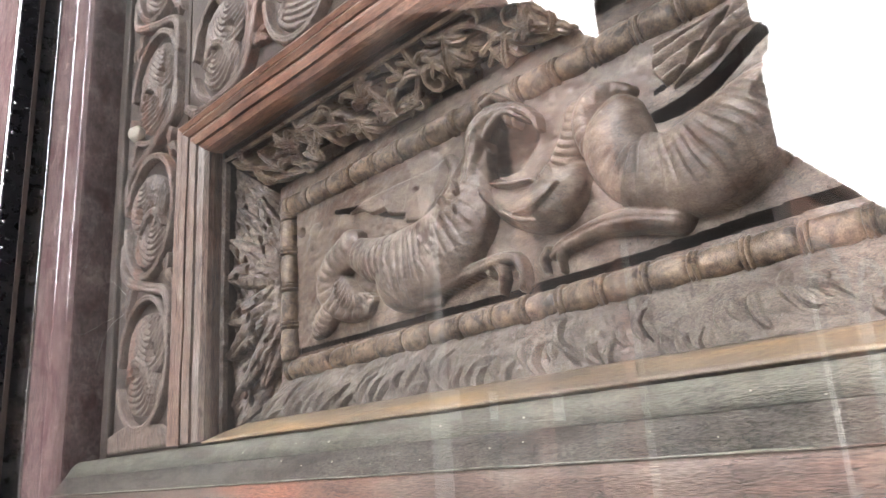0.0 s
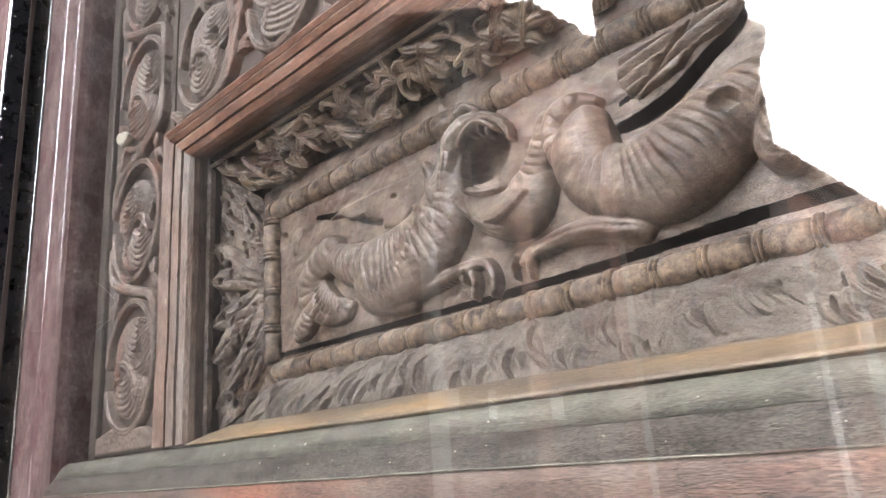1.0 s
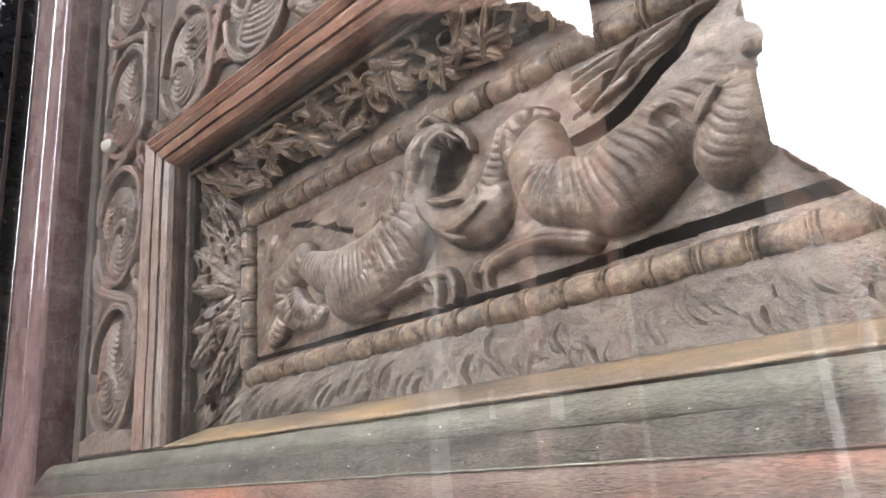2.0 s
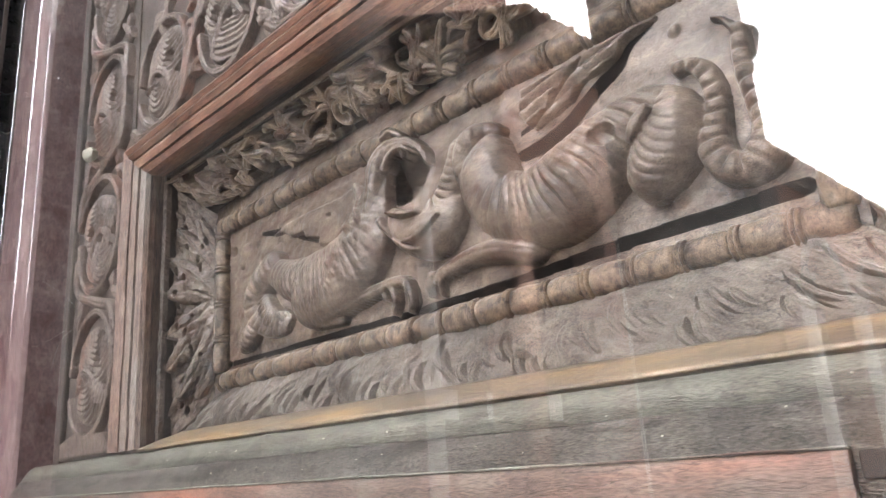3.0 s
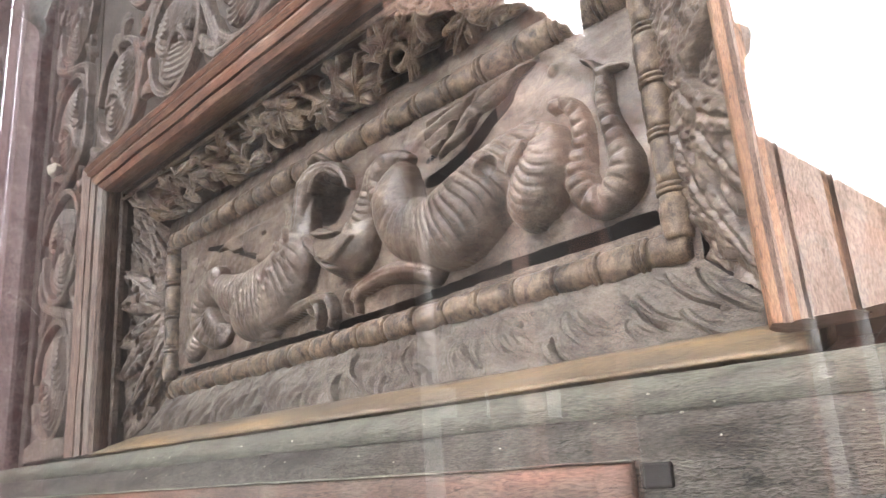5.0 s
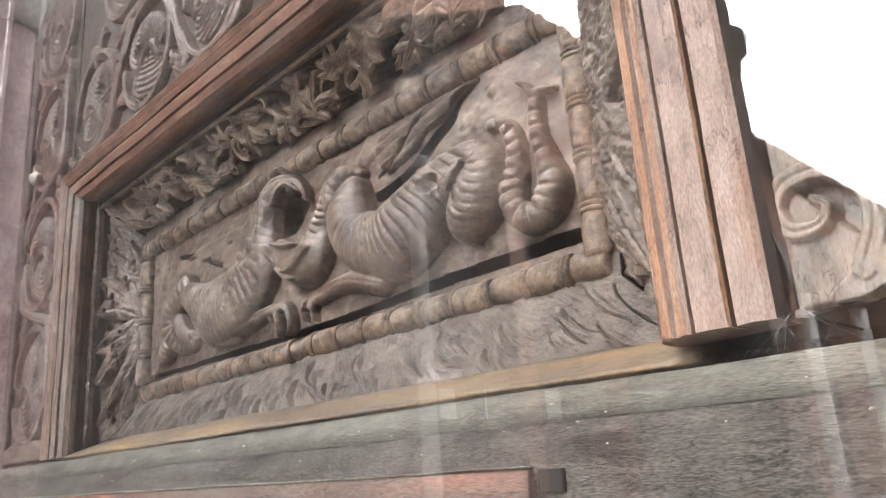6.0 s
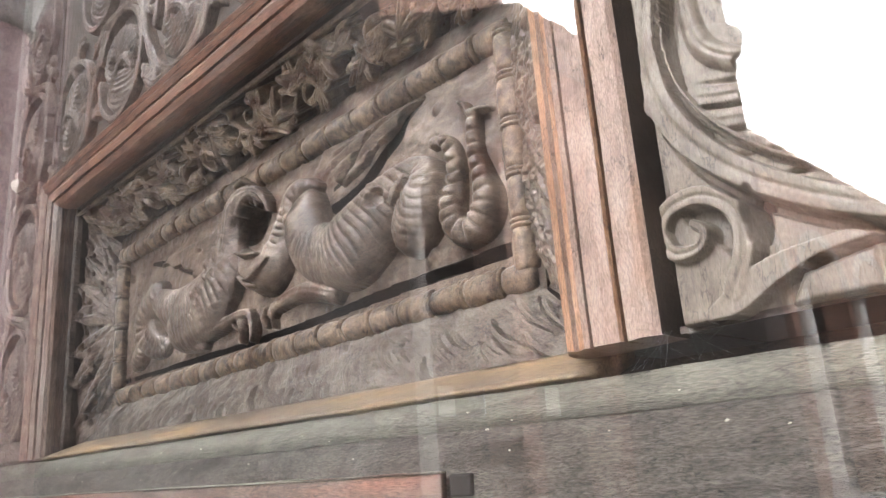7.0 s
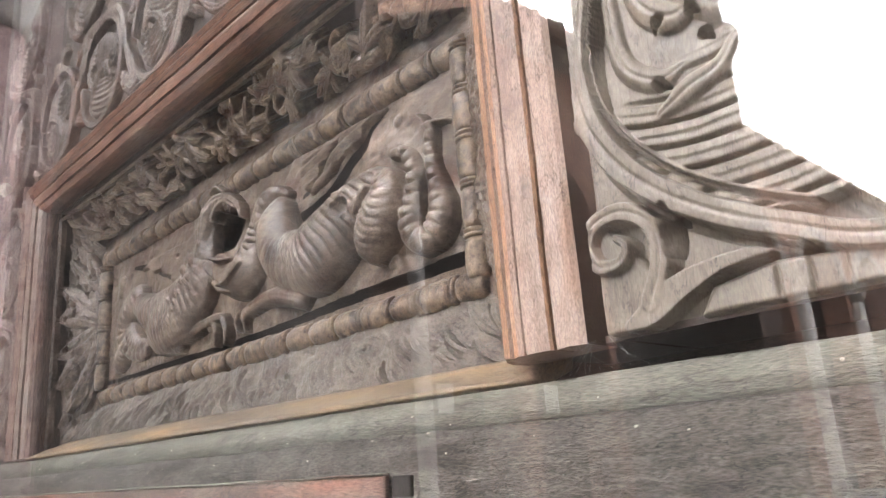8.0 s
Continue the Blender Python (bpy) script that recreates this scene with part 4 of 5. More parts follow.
def scroll(r, u, v, ru, rv, flip, seed, thick=0.0062):
    """One oval of the running scroll with its curled leaf."""
    ring = []
    for i in range(15):
        a = math.pi * 2 * i / 14 * 0.93 + (0.4 if flip > 0 else 3.5)
        q = 1 - 0.06 * i / 14
        ring.append((u + ru * q * math.cos(a) * flip, v + rv * q * math.sin(a), thick))
    r.tube(ring, 0.9, 0.004, None, 1.0, 0.0022, 0.001)
    fan(r, u + 0.008 * flip, v + 0.020, ru * 0.74, rv * 0.50, (u + ru * 0.3 * flip, v + rv * 0.75), 0.0072, 0.0042, 0.003, seed)
    fan(r, u, v - rv * 0.42, ru * 0.62, rv * 0.38, (u - ru * 0.2 * flip, v + rv * 0.1), 0.0072, 0.0042, 0.003, seed + 1.3)
    r.dent(u - ru * 0.18 * flip, v - rv * 0.04, ru * 0.34, rv * 0.10, 0.014)
    r.dent(u + ru * 0.34 * flip, v + rv * 0.10, ru * 0.16, rv * 0.16, 0.012)
    pts = [(u - ru * 0.55 * flip, v - rv * 0.25, 0.004), (u - ru * 0.25 * flip, v + rv * 0.02, 0.007), (u + ru * 0.15 * flip, v - rv * 0.12, 0.0065), (u + ru * 0.38 * flip, v - rv * 0.5, 0.003)]
    r.tube(pts, 0.9, 0.006, (0.008, 0.001, 0.8), 1.0, 0.002, 0.001)
    curl(r, u - ru * 0.32 * flip, v - rv * 0.10, 0.014, 1.0, flip, 0.006, 0.0042)


def strip_left():
    r = Relief(L_OUT + 0.002, 1.193, FOOT, 2.10, 0.0012, -0.010)
    for k, z in enumerate((1.392, 1.612, 1.832, 2.052)):
        flip = 1 if k % 2 else -1
        scroll(r, 1.084, z, 0.082, 0.097, flip, 1.7 * k)
        r.tube([(1.084 + 0.080 * flip, z + 0.03, 0.008), (1.084 + 0.070 * flip, z + 0.085, 0.0085), (1.084, z + 0.11, 0.0085), (1.084 - 0.070 * flip, z + 0.14, 0.0085), (1.084 - 0.080 * flip, z + 0.19, 0.008)],
               0.9, 0.004, None, 1.0, 0.002, 0.001)
        acanthus(r, 1.084 - 0.055 * flip, z + 0.098, 0.036, 1.57 + flip * 1.2, random.Random(k + 3), 4, 0.002)
        acanthus(r, 1.084 + 0.062 * flip, z + 0.118, 0.034, 1.57 - flip * 1.0, random.Random(k + 30), 4, 0.002)
    r.plate([(1.19, FOOT + 0.002), (0.99, FOOT + 0.002), (0.99, FOOT + 0.018), (1.03, FOOT + 0.034), (1.14, FOOT + 0.04), (1.19, FOOT + 0.03)], 0.008, 0.006)
    r.wear(0.0008, (60, 240), 71)
    r.mesh("scroll_strip", STRIP, door, upright(FACE + 0.008), label="strip of oval running scrolls carved in faded oak")


def strip_top():
    r = Relief(R_OUT + 0.002, L_OUT - 0.002, T_OUT + 0.003, 2.10, 0.0014, -0.010)
    for k in range(6):
        u = 0.875 - 0.19 * k
        flip = 1 if k % 2 else -1
        scroll(r, u, 1.812, 0.078, 0.088, flip, 1.1 * k + 2)
        r.tube([(u + 0.09, 1.812 + 0.07 * flip, 0.008), (u + 0.05, 1.812 + 0.09 * flip, 0.0085), (u - 0.06, 1.812 + 0.078 * flip, 0.0085), (u - 0.095, 1.812, 0.0085), (u - 0.13, 1.812 - 0.078 * flip, 0.008)],
               0.9, 0.004, None, 1.0, 0.002, 0.001)
        acanthus(r, u - 0.085, 1.815 + 0.05 * flip, 0.040, 3.2 + flip * 1.2, random.Random(k + 60), 4, 0.002)
        acanthus(r, u - 0.10, 1.80 - 0.04 * flip, 0.036, 0.2 - flip, random.Random(k + 90), 4, 0.001)
        scroll(r, u - 0.095, 2.008, 0.078, 0.088, -flip, 1.3 * k + 5)
        acanthus(r, u - 0.005, 1.915 + 0.01 * flip, 0.046, 1.6 + flip, random.Random(k + 120), 5, 0.001)
        acanthus(r, u - 0.09, 1.905, 0.036, 3.4 - flip, random.Random(k + 150), 4, 0.001)
    r.wear(0.0008, (240, 60), 72)
    r.mesh("scroll_strip", STRIP, door, upright(FACE + 0.008), label="rail of spiral scrolls carved in faded oak")


def strip_right():
    r = Relief(-0.46, R_OUT - 0.005, FOOT + 0.001, 1.62, 0.0009, -0.004)
    # Leaf fan inside the large scroll.
    d = ((r.U + 0.262) / 0.100) ** 2 + ((r.V - 1.420) / 0.108) ** 2
    rad = np.hypot((r.U + 0.20) * 0.9, (r.V - 1.50) * 1.0) + 0.16 * (r.U + 0.20)
    ang = np.arctan2(r.V - 1.5, r.U + 0.2)
    phase = rad / 0.0145 + 0.12 * np.sin(ang * 3)
    saw = phase - np.floor(phase)
    fade = np.clip((1.412 - 0.35 * (r.U + 0.2) - r.V) / 0.02, 0, 1)
    h = 0.006 + fade * (0.0012 * saw - 0.0060 * np.exp(-((saw - 0.5) / 0.085) ** 2))
    r.H = np.where(d < 1, h, r.H)
    for pts in ([(-0.172, 1.470, 0.005), (-0.176, 1.425, 0.007), (-0.196, 1.405, 0.007), (-0.212, 1.408, 0.003)],
                [(-0.186, 1.480, 0.006), (-0.196, 1.452, 0.009), (-0.212, 1.438, 0.009), (-0.226, 1.444, 0.004)],
                [(-0.204, 1.480, 0.006), (-0.222, 1.450, 0.010), (-0.240, 1.432, 0.009), (-0.254, 1.440, 0.004)],
                [(-0.215, 1.490, 0.006), (-0.244, 1.462, 0.010), (-0.262, 1.446, 0.009), (-0.282, 1.452, 0.004)],
                [(-0.196, 1.385, 0.004), (-0.214, 1.392, 0.008), (-0.232, 1.398, 0.006), (-0.244, 1.412, 0.003)]):
        r.tube(pts, 0.75, 0.006, None, 1.0, 0.0014, 0.002)
    for u, v, a in ((-0.203, 1.398, 0.6), (-0.232, 1.416, 0.9), (-0.247, 1.425, 2.2), (-0.268, 1.436, 1.0), (-0.199, 1.434, 2.4), (-0.229, 1.432, 0.8)):
        r.cut([(u, v, 0.0008), (u + 0.004 * math.cos(a), v + 0.004 * math.sin(a), 0.0022), (u + 0.007 * math.cos(a), v + 0.007 * math.sin(a), 0.0040)], 0.010)
    band = [(-0.178, 1.560, 0.0105), (-0.160, 1.510, 0.0105), (-0.150, 1.465, 0.0100), (-0.1435, 1.430, 0.0096), (-0.147, 1.398, 0.0092), (-0.162, 1.368, 0.0088), (-0.187, 1.341, 0.0080),
            (-0.219, 1.319, 0.0074), (-0.254, 1.302, 0.0068), (-0.292, 1.288, 0.0066), (-0.345, 1.290, 0.0070), (-0.385, 1.320, 0.0075), (-0.410, 1.380, 0.0080)]
    r.tube(band, 2.0, 0.006, None, 1.0, 0.0012, 0.0, 0.0062)
    inner = [(p[0] - 0.010, p[1] + 0.010, 0.0028) for p in band[1:9]]
    r.tube(inner, 0.8, 0.007, None, 1.0, 0.0, 0.0)
    spiral = [(-0.172, 1.281, 0.0062), (-0.1815, 1.303, 0.0062), (-0.179, 1.324, 0.0060), (-0.162, 1.336, 0.0058), (-0.143, 1.334, 0.0056), (-0.1355, 1.321, 0.0052), (-0.142, 1.308, 0.0048),
              (-0.156, 1.3075, 0.0040), (-0.161, 1.316, 0.0034), (-0.155, 1.322, 0.0028)]
    r.tube(spiral, 1.8, 0.006, None, 1.0, 0.0016, 0.0, 0.0055)
    foot = [(-0.157, 1.2705, 0.004), (-0.172, 1.276, 0.0076), (-0.191, 1.286, 0.0074), (-0.212, 1.292, 0.005), (-0.233, 1.294, 0.0038), (-0.256, 1.293, 0.0026)]
    r.tube(foot, 2.0, 0.005, None, 1.0, 0.0, 0.0, 0.0055)
    r.cut([(p[0] - 0.0095, p[1] + 0.0095, 0.0014) for p in band[1:10]], -0.001)
    r.cut([(p[0] + 0.0075, p[1] - 0.0085, 0.0022) for p in band[4:10]], 0.010)
    # Sunk grounds beside the scroll, left rough.
    r.plate([(-0.131, 1.268), (-0.166, 1.268), (-0.172, 1.30), (-0.134, 1.345)], 0.004, 0.003)
    r.plate([(-0.196, 1.268), (-0.300, 1.268), (-0.300, 1.284), (-0.240, 1.289), (-0.205, 1.283)], 0.005, 0.003)
    for u in (-0.240, -0.256, -0.272):
        r.dent(u, 1.278, 0.0012, 0.012, 0.003)
    r.dent(-0.131, 1.34, 0.006, 0.12, 0.016)
    r.dent(-0.188, 1.318, 0.005, 0.016, 0.014)
    r.H = np.where(r.U > -0.1375 - 0.004 * np.clip((r.V - 1.37) / 0.08, 0, 1), -0.014, r.H)
    r.wear(0.0005, (30, 30), 81)
    r.wear(0.00012, (240, 240), 82)
    r.mesh("scroll_strip", RSTRIP, door, upright(FACE + 0.006), label="strip with a broad volute and leaf fan carved in pale oak")
    part("strip_edge", box(0.4795, 0.481, -0.46, R_OUT - 0.006, FOOT, FOOT + 0.004), OAK_DARK, door)


strip_left()
strip_top()
strip_right()
bm = bmesh.new()
bmesh.ops.create_icosphere(bm, subdivisions=3, radius=1.0)
for v in bm.verts:
    k = 1 + 0.35 * noise.noise(v.co * 1.7 + Vector((4, 1, 2))) + 0.15 * noise.noise(v.co * 4.5)
    v.co = Vector((0.468 + 0.010 * v.co.x * k, PUTTY[0] + 0.020 * v.co.y * k + 0.006 * v.co.z, PUTTY[1] + 0.014 * v.co.z * k))
part("putty", bm, PALE, door, "pale lump of filler", True)

# ---- sill below the leaf ----
sill = root("door_sill", "weathered sloping wooden sill below the carved door", "sill", (0.5, 0.4, 1.0))


def board(name, profile, y0, y1, material, label, rough=0.0008):
    bm = bmesh.new()
    n = max(3, int((y1 - y0) / 0.012))
    dense = []
    for (a, b), (c, d) in zip(profile, profile[1:] + profile[:1]):
        k = max(1, int(math.hypot(c - a, d - b) / 0.010)) if b > 1.15 or d > 1.15 else 1
        dense += [(a + (c - a) * i / k, b + (d - b) * i / k) for i in range(k)]
    rings = []
    for i in range(n):
        y = y0 + (y1 - y0) * i / (n - 1)
        ring = []
        for x, z in dense:
            p = Vector((x, y, z + 0.011 * y / 0.84))
            w = rough * (noise.noise(Vector((x * 60, y * 9, z * 60))) + 0.6 * noise.noise(Vector((x * 160, y * 40, z * 160))))
            ring.append(bm.verts.new((p.x - w, p.y, p.z + 0.6 * w)))
        rings.append(ring)
    m = len(dense)
    for a, b in zip(rings, rings[1:]):
        for j in range(m):
            bm.faces.new((a[j], a[(j + 1) % m], b[(j + 1) % m], b[j]))
    bm.faces.new(rings[0][::-1])
    bm.faces.new(rings[-1])
    return part(name, bm, material, sill, label, True)


board("batten", [(0.528, 1.2765), (0.4660, 1.2532), (0.4668, 1.2515), (0.500, 1.2512), (0.528, 1.262)], -0.070, 0.892, YELLOW, "bare yellow-brown batten")
board("sloping_board", [(0.600, 1.249), (0.464, 1.2490), (0.4555, 1.2425), (0.4445, 1.2268), (0.470, 1.2268), (0.600, 1.240)], -1.25, 1.276, GREY, "grey-green weathered sloping board", 0.0010)
board("stained_board", [(0.600, 1.2250), (0.470, 1.2262), (0.4440, 1.2262), (0.4315, 1.2080), (0.430, 1.1660), (0.600, 1.1660)], -1.25, 1.276, BROWNGREY, "brown-stained lower board with fine checks", 0.0016)
board("front_rail", [(0.4285, 1.2010), (0.4235, 1.2010), (0.4215, 1.1985), (0.4215, 1.150), (0.4285, 1.150)], 0.012, 1.276, REDBOARD, "thin red-stained front rail")
board("front_rail", [(0.4285, 1.2030), (0.4235, 1.2030), (0.4215, 1.2005), (0.4215, 1.150), (0.4285, 1.150)], -1.25, -0.158, BROWNGREY, "thin grey front rail")
board("pale_lip", [(0.4288, 1.2026), (0.4210, 1.2026), (0.4210, 1.2017), (0.4288, 1.2012)], 0.012, 1.276, LIP, "chipped pale paint along the rail edge", 0.0014)
part("lower_board", box(0.4312, 0.60, -1.25, 1.276, 0.75, 1.164), REDBOARD, sill, "reddish lower board")
# Near-black block stands in for the shade inside a small recess.
part("recess_block", box(0.4280, 0.436, -0.0090, 0.0095, 1.1872, 1.2006, 0.0015), HOLE_SHADE, sill, "near-black block for the shade of a recess")
part("keyed_patch", box(0.4275, 0.432, -0.118, -0.088, 1.150, 1.176, 0.0015), GREY, sill, "small wooden patch")


# ---- glass screen ----
screen = root("glass_screen", "dusty protective glass screen in a dark metal frame before the door", "glass screen", (GLASS_X, 0, 0))
pane = part("pane", box(GLASS_X - 0.005, GLASS_X + 0.005, -1.6, 1.280, 0.0, 3.2), GLASS, screen, "clear glass pane with dust and wiping streaks")
pane.visible_shadow = False
post = part("post", box(0.322, 0.388, 1.2815, 1.305, 0.0, 3.2, 0.003), METAL, screen, "dark metal post")
part("bright_edge", lathe([(0.0, 0.0062), (3.2, 0.0062)], lambda q, c, d: (0.3255 + c, 1.2872 + d * 0.8, q), 16), CHROME, post, "bright polished edge", True)
part("bright_edge", lathe([(0.0, 0.0028), (3.2, 0.0028)], lambda q, c, d: (0.384 + c, 1.2800 + d, q), 12), CHROME, post, "", True)
part("seal", box(0.350, 0.358, 1.2785, 1.2812, 0.0, 3.2, 0.001), IRON, post)
gb = random.Random(77)
# Small chrome balls added as the bubbly highlights along the post.
for k in range(26):
    z = 1.30 + 0.030 * k + gb.uniform(-0.01, 0.01)
    s = gb.uniform(0.0012, 0.0028)
    bm = bmesh.new()
    bmesh.ops.create_icosphere(bm, subdivisions=1, radius=s)
    x = gb.uniform(0.322, 0.329)
    for v in bm.verts:
        v.co = Vector((x + v.co.x, 1.281 + v.co.y, z + v.co.z * 1.4))
    part("glint_bead", bm, CHROME, post, "", True)

# ---- cobwebs and crumbs behind the glass ----
def thread(points, thick):
    """A thin hanging strand through points."""
    c = spline(points, 8)
    bm = bmesh.new()
    rings = []
    for i, p in enumerate(c):
        way = Vector(c[min(i + 1, len(c) - 1)] - c[max(i - 1, 0)]).normalized()
        a = way.orthogonal().normalized()
        b = way.cross(a)
        rings.append([bm.verts.new(Vector(p) + thick * (a * math.cos(t) + b * math.sin(t))) for t in (0, 2.1, 4.2)])
    for r0, r1 in zip(rings, rings[1:]):
        for k in range(3):
            bm.faces.new((r0[k], r0[(k + 1) % 3], r1[(k + 1) % 3], r1[k]))
    return bm


web = root("cobweb", "grey dusty cobweb strands between door foot and sill", "cobweb", (0.47, -0.13, 1.25))
gw = random.Random(4)
for k in range(15):
    y = -0.115 - 0.055 * gw.random()
    y2 = y + gw.uniform(-0.03, 0.03)
    x = gw.uniform(0.462, 0.470)
    part("strand", thread([(x, y, 1.2665), (x - 0.002, (y + y2) / 2 + gw.uniform(-0.004, 0.004), 1.258), (x - 0.003, y2, 1.2485)], gw.uniform(0.00003, 0.00007)), WEB, web)
web = root("cobweb", "long pale cobweb strands at the hinge side of the door", "cobweb", (0.43, 1.19, 1.5))
for p in ([(0.44, 1.255, 1.565), (0.435, 1.215, 1.560), (0.452, 1.165, 1.530), (0.463, 1.130, 1.500)], [(0.44, 1.262, 1.460), (0.440, 1.215, 1.455), (0.455, 1.150, 1.468)],
          [(0.44, 1.245, 1.555), (0.440, 1.220, 1.575)], [(0.45, 1.195, 1.40), (0.452, 1.165, 1.45), (0.462, 1.130, 1.47)]):
    part("strand", thread(p, 0.00016), WEB, web)

gc = random.Random(8)
for k in range(34):
    y, f = gc.uniform(-0.30, 0.86), gc.uniform(0.08, 0.92)
    x, z = 0.4555 + (0.4315 - 0.4555) * f, 1.2425 + (1.2080 - 1.2425) * f + 0.011 * y / 0.84
    s = gc.choice((0.0006, 0.0008, 0.0008, 0.0011, 0.002 if k < 2 else 0.0009))
    bm = bmesh.new()
    bmesh.ops.create_icosphere(bm, subdivisions=1, radius=s)
    for v in bm.verts:
        v.co = Vector((x + v.co.x - 0.3 * s, y + v.co.y * gc.uniform(0.8, 1.8), z + v.co.z * 0.8 + 0.2 * s))
    tagged(part("crumb", bm, PALE, None, "", True), "pale crumb of plaster lying on the grey sill", "crumb", "crumbs on the sill")

# ---- the setting ----
tagged(part("ground", box(-300, 0.7, -150, 150, -0.3, 0.0), PAVING, None), "grey stone paving of the church forecourt", "paving", kind="structure")
tagged(part("wall_left", box(0.44, 1.2, 1.279, 12, 0, 20.0), MARBLE, None), "purple-red marble church front beside the door", "wall", kind="structure")
tagged(part("wall_right", box(0.45, 1.2, -9, -1.3, 0, 20.0), STONE, None), "pale stone church front", "wall", kind="structure")
tagged(part("wall_top", box(0.45, 1.2, -1.297, 1.276, 3.4, 20.0), STONE, None), "pale stone church front over the door", "wall", kind="structure")
tagged(part("wall_back", box(0.7, 1.2, -1.297, 1.276, 0, 3.397), OAK_DARK, None), "dark inside of the doorway", "wall", kind="structure")
# Unseen ceiling, set at 20 m so sky light comes from high up.
tagged(part("ceiling", box(-8.0, 1.2, -9, 12, 20.0, 20.3), STONE, None), "stone ceiling of the porch", "ceiling", kind="structure")
# End walls added to close the porch, dark so the pane mirrors them dimly.
tagged(part("wall_end", box(-8.0, 1.2, 12.003, 12.6, 0, 20.0), DARK_BRICK, None), "dark brick end wall of the porch", "wall", kind="structure")
tagged(part("wall_end", box(-8.0, 1.2, -9.6, -9.003, 0, 20.0), DARK_BRICK, None), "dark brick end wall of the porch", "wall", kind="structure")


def arch_wall(name, openings, lo, hi, top, place, material, parent=None, sides=20):
    """A wall with round-arched openings (from, to, springing); place(s, d, z): s along it, d 0..1 through it."""
    bm = bmesh.new()

    def slab(poly):
        f = [bm.verts.new(place(s, 0, z)) for s, z in poly]
        b = [bm.verts.new(place(s, 1, z)) for s, z in poly]
        bm.faces.new(f)
        bm.faces.new(b[::-1])
        for i in range(len(poly)):
            j = (i + 1) % len(poly)
            bm.faces.new((f[j], f[i], b[i], b[j]))
    at = lo
    for a, b, spring in openings:
        slab([(at, 0), (a, 0), (a, top), (at, top)])
        mid, rad = (a + b) / 2, (b - a) / 2
        curve = [(mid - rad * math.cos(math.pi * i / sides), spring + rad * math.sin(math.pi * i / sides)) for i in range(sides + 1)]
        for (s0, z0), (s1, z1) in zip(curve, curve[1:]):
            slab([(s0, z0), (s1, z1), (s1, top), (s0, top)])
        at = b
    slab([(at, 0), (hi, 0), (hi, top), (at, top)])
    return part(name, bm, material, parent)


# Front of the porch, opposite the door: piers and round arches.
# Arch tops and closed ends are unseen, shaped to steer sky light.
tagged(arch_wall("porch_arcade", [(-1.2, 2.76, 15.5), (4.41, 8.70, 15.3)], -9, 12, 19.95, lambda s, d, z: (-6.7 - 0.5 * d, s, z), BRICK),
       "brick porch arcade with tall round arches", "arcade", kind="structure")
for y in (3.00, -1.44):
    col = root("half_column", "pale stone half column with a carved capital on the porch pier", "column", (-6.96, y, 0))
    part("shaft", lathe([(0.0, 0.26), (0.3, 0.24), (5.0, 0.22)], lambda s, c, d: (-6.96 + c, y + d, s), 20), STONE, col, "", True)
    part("capital", lathe([(5.0, 0.22), (5.2, 0.27), (5.25, 0.34), (5.4, 0.34), (5.45, 0.42), (5.62, 0.46), (5.66, 0.38)], lambda s, c, d: (-6.96 + c, y + d, s), 20), STONE, col, "", True)
slim = root("slender_column", "slender cream stone column in the porch arcade", "column", (-6.6, 7.5, 0))
part("shaft", lathe([(0.0, 0.20), (0.25, 0.18), (0.3, 0.13), (5.3, 0.12)], lambda s, c, d: (-6.6 + c, 7.5 + d, s), 18), CREAM, slim, "", True)
part("capital", lathe([(5.3, 0.12), (5.4, 0.17), (5.65, 0.25), (5.75, 0.27)], lambda s, c, d: (-6.6 + c, 7.5 + d, s), 18), CREAM, slim, "", True)

# Side wing of the forecourt, running away from the church.
wing = root("forecourt_wing", "brick side wing with arcade, pale stone columns and a tiled roof", "building", (-30, 7, 0))
bays = [-11.0 - 4.0 * k for k in range(13)]
arch_wall("arcade_wall", [(b - 4.0 + 0.55, b - 0.55, 5.2) for b in reversed(bays)] + [(-10.45, -8.4, 5.2)], -63.5, -8.0, 8.45, lambda s, d, z: (s, 7.0 + 0.7 * d, z), REDBRICK, wing)
part("back_wall", box(-63.5, -8.0, 12.0, 12.5, 0, 10.85), BRICK, wing)
part("gallery_ceiling", box(-63.5, -8.0, 7.71, 11.99, 8.2, 8.45), STONE, wing)
for b in bays:
    c = part("column", lathe([(0.0, 0.30), (0.3, 0.28), (0.35, 0.22), (5.0, 0.2)], lambda s, c, d: (b + c, 6.93 + d, s), 16), CREAM, wing, "pale stone half column", True)
    part("capital", lathe([(5.0, 0.2), (5.1, 0.26), (5.4, 0.36), (5.5, 0.38)], lambda s, c, d: (b + c, 6.93 + d, s), 16), STONE, c, "", True)
    mid, rad = b - 2.0, 1.45
    bm = bmesh.new()
    ring = []
    for i in range(25):
        a = math.pi * i / 24
        ring.append([bm.verts.new((mid - q * math.cos(a), 6.93 + e, 5.2 + q * math.sin(a))) for q, e in ((rad, 0), (rad + 0.28, 0), (rad + 0.28, 0.069), (rad, 0.069))])
    for r0, r1 in zip(ring, ring[1:]):
        for k in range(4):
            bm.faces.new((r0[k], r0[(k + 1) % 4], r1[(k + 1) % 4], r1[k]))
    part("archivolt", bm, STONE, wing, "pale stone arch band")
part("cornice", box(-63.5, -8.0, 6.75, 6.998, 8.1, 8.4), STONE, wing)
roof = part("roof", extrude_profile([(6.45, 8.42), (12.8, 11.3), (12.8, 11.1), (6.45, 8.28)], -63.5, -8.0, lambda u, v, s: (s, u, v)), TILE, wing)
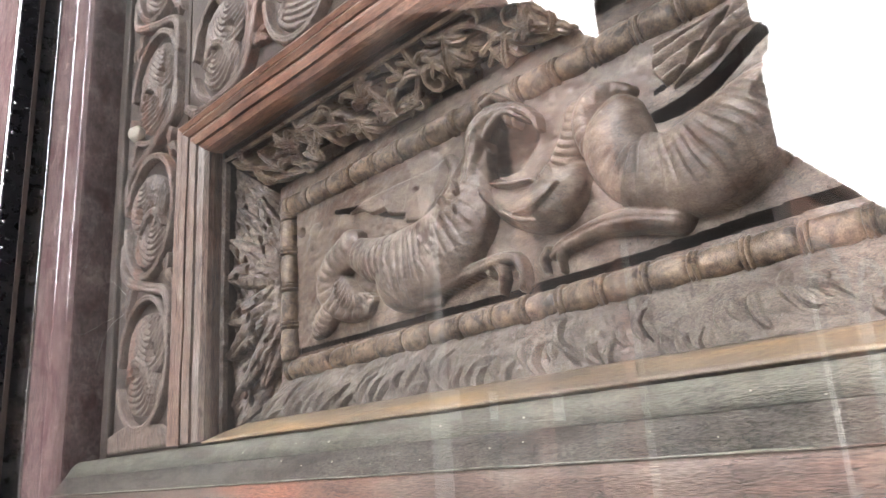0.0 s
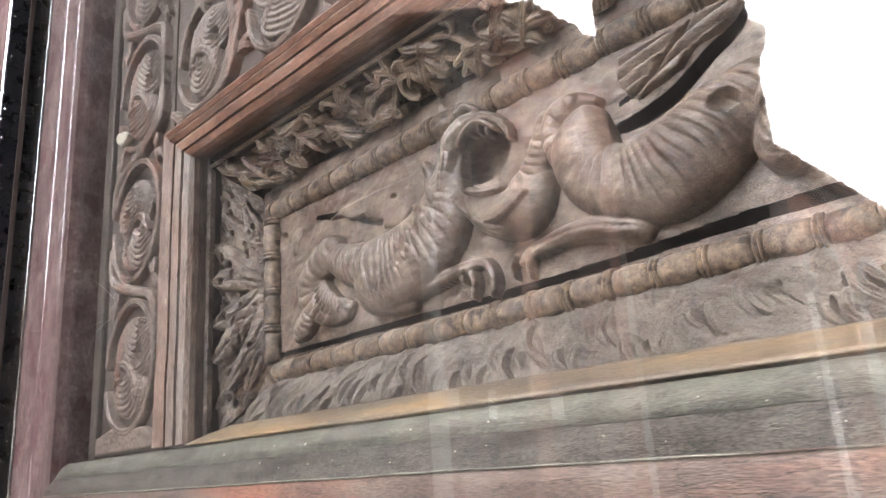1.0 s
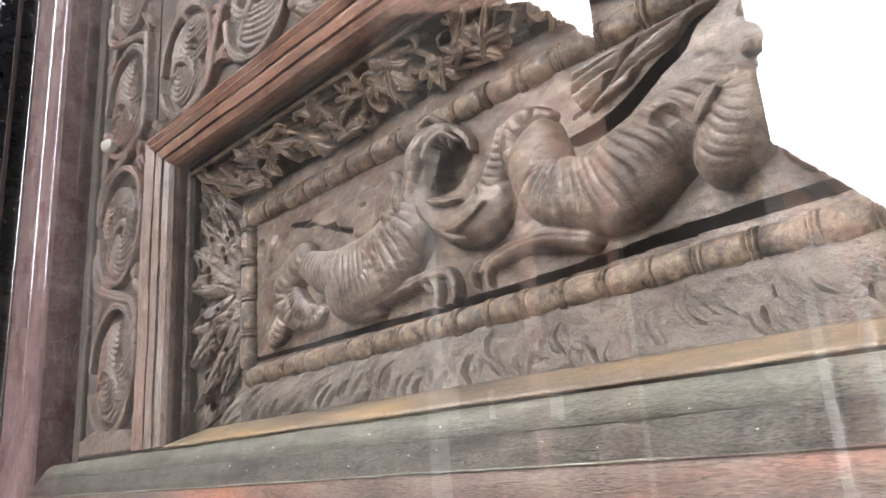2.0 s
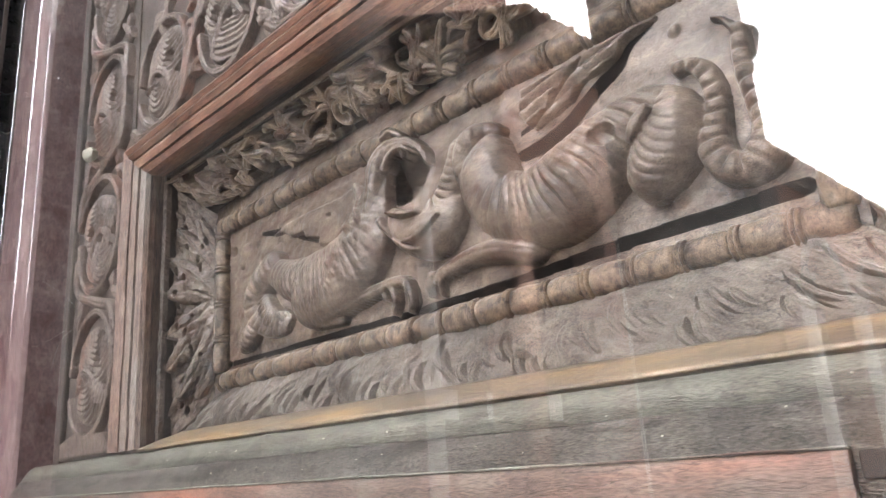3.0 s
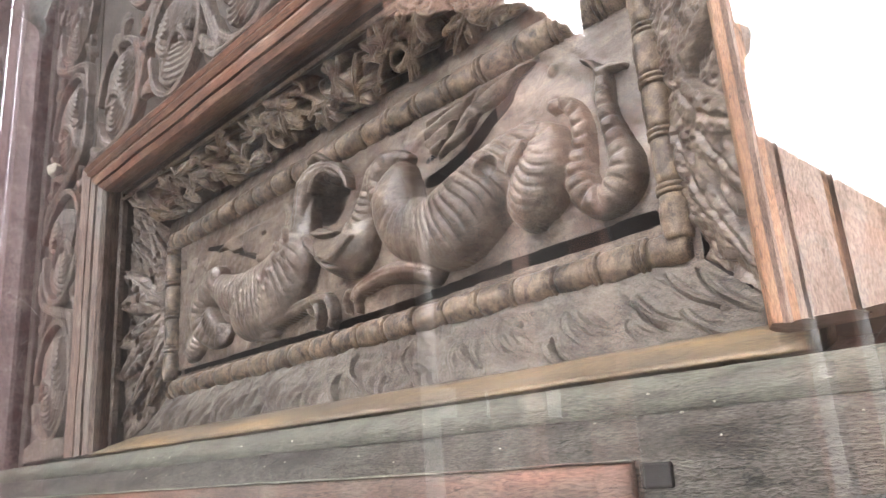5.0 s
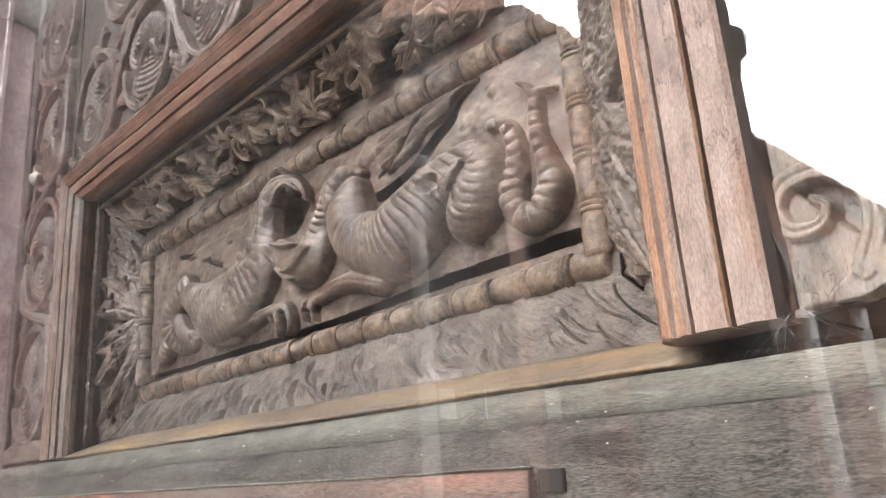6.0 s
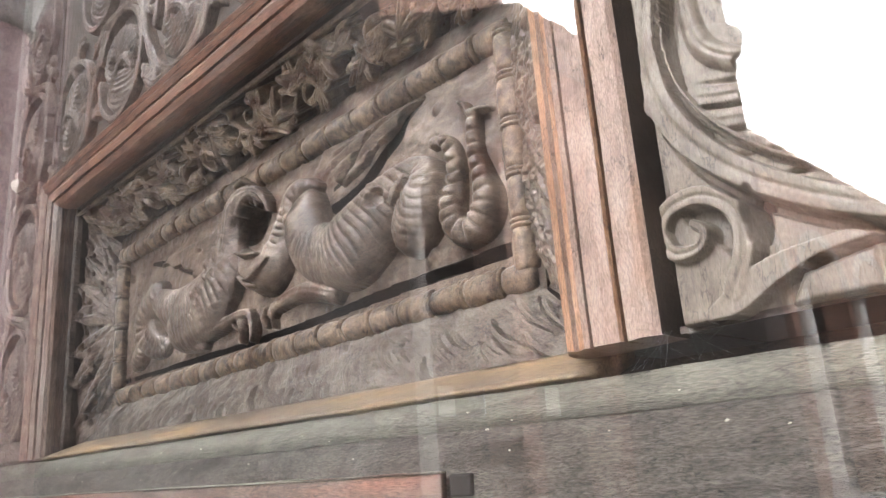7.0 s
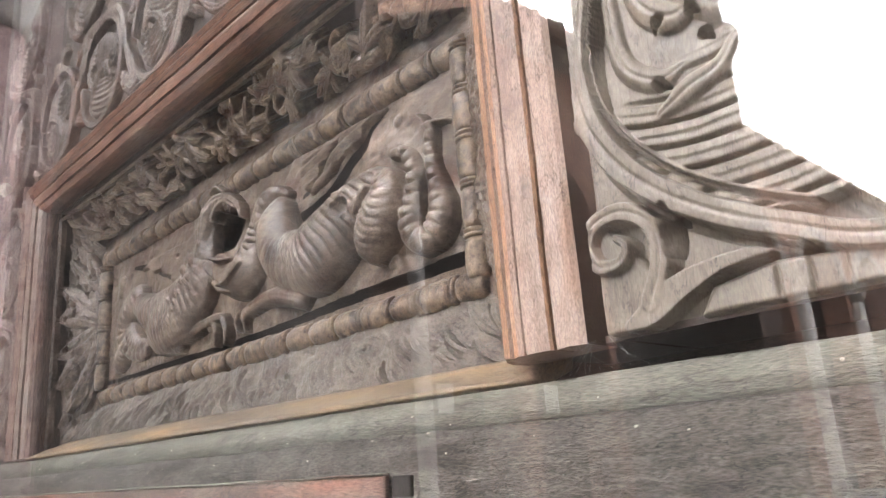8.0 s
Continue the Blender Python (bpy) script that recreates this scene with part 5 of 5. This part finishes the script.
bm = lathe([(0.0, 0.10), (0.6, 0.085)], lambda s, c, d: (c, s * 0.91, d + s * 0.41), 8)
tile = bpy.data.meshes.new("roof_tile")
bm.to_mesh(tile)
bm.free()
tile.materials.append(TILE)
for k in range(250):
    t = new("roof_tile", tile)
    t.parent = roof
    t.location = (-8.2 - 0.22 * k, 6.36 + 0.03 * math.sin(k * 2.3), 8.42 + 0.02 * math.sin(k * 1.7))

# Unseen walls, added and made tall to cut low sky light on the door.
tagged(part("light_block_far", box(-65, -64, -14, 12.5, 0, 14.0), BRICK, None), "unseen brick wall added to block low sky beyond the forecourt", "wall", kind="structure")
tagged(part("light_block_opposite", box(-63.9, -8.0, -14.5, -13.5, 0, 16.0), BRICK, None), "unseen brick wall added to block low sky opposite the wing", "wall", kind="structure")

# Added wall that covers stray sky over the wing in the pane's reflection.
tagged(part("sky_mask_wall", box(-16.0, -8.003, 12.9, 13.6, 0, 22.0), REDBRICK, None), "tall red brick wall added behind the side wing to hide stray sky", "wall", kind="structure")

# White boards on the gallery wall, added for bright rectangles mirrored in the pane.
for x0, x1, z0, z1 in ((-11.6, -11.1, 2.45, 3.10), (-14.05, -12.55, 2.45, 3.10), (-15.35, -14.8, 2.45, 3.15)):
    notice = root("pale_board", "white board added for a bright rectangle mirrored in the pane", "notice board", ((x0 + x1) / 2, 11.97, z0), group="notice boards")
    part("panel", box(x0, x1, 11.955, 11.998, z0, z1, 0.004), PAPER, notice)
    part("frame", box(x0 - 0.04, x1 + 0.04, 11.97, 11.999, z0 - 0.04, z1 + 0.04, 0.004), IRON, notice)

# Portal column and pier beside the door.
col = root("portal_column", "pink marble portal column with a pale capital", "column", (-0.30, 4.05, 0))
part("shaft", lathe([(0.0, 0.24), (0.2, 0.23), (0.3, 0.19), (3.75, 0.175)], lambda s, c, d: (-0.30 + c, 4.05 + d, s), 32), PINK, col, "", True)
part("capital", lathe([(3.75, 0.18), (3.8, 0.21), (3.84, 0.19), (4.1, 0.25), (4.25, 0.33), (4.4, 0.34)], lambda s, c, d: (-0.30 + c, 4.05 + d, s), 32), STONE, col, "pale stone capital", True)
tagged(part("marble_pier", box(-0.76, 0.437, 4.30, 5.1, 0, 8.9, 0.01), MARBLE, None), "purple-red marble pier standing out from the church front", "pier", kind="structure")
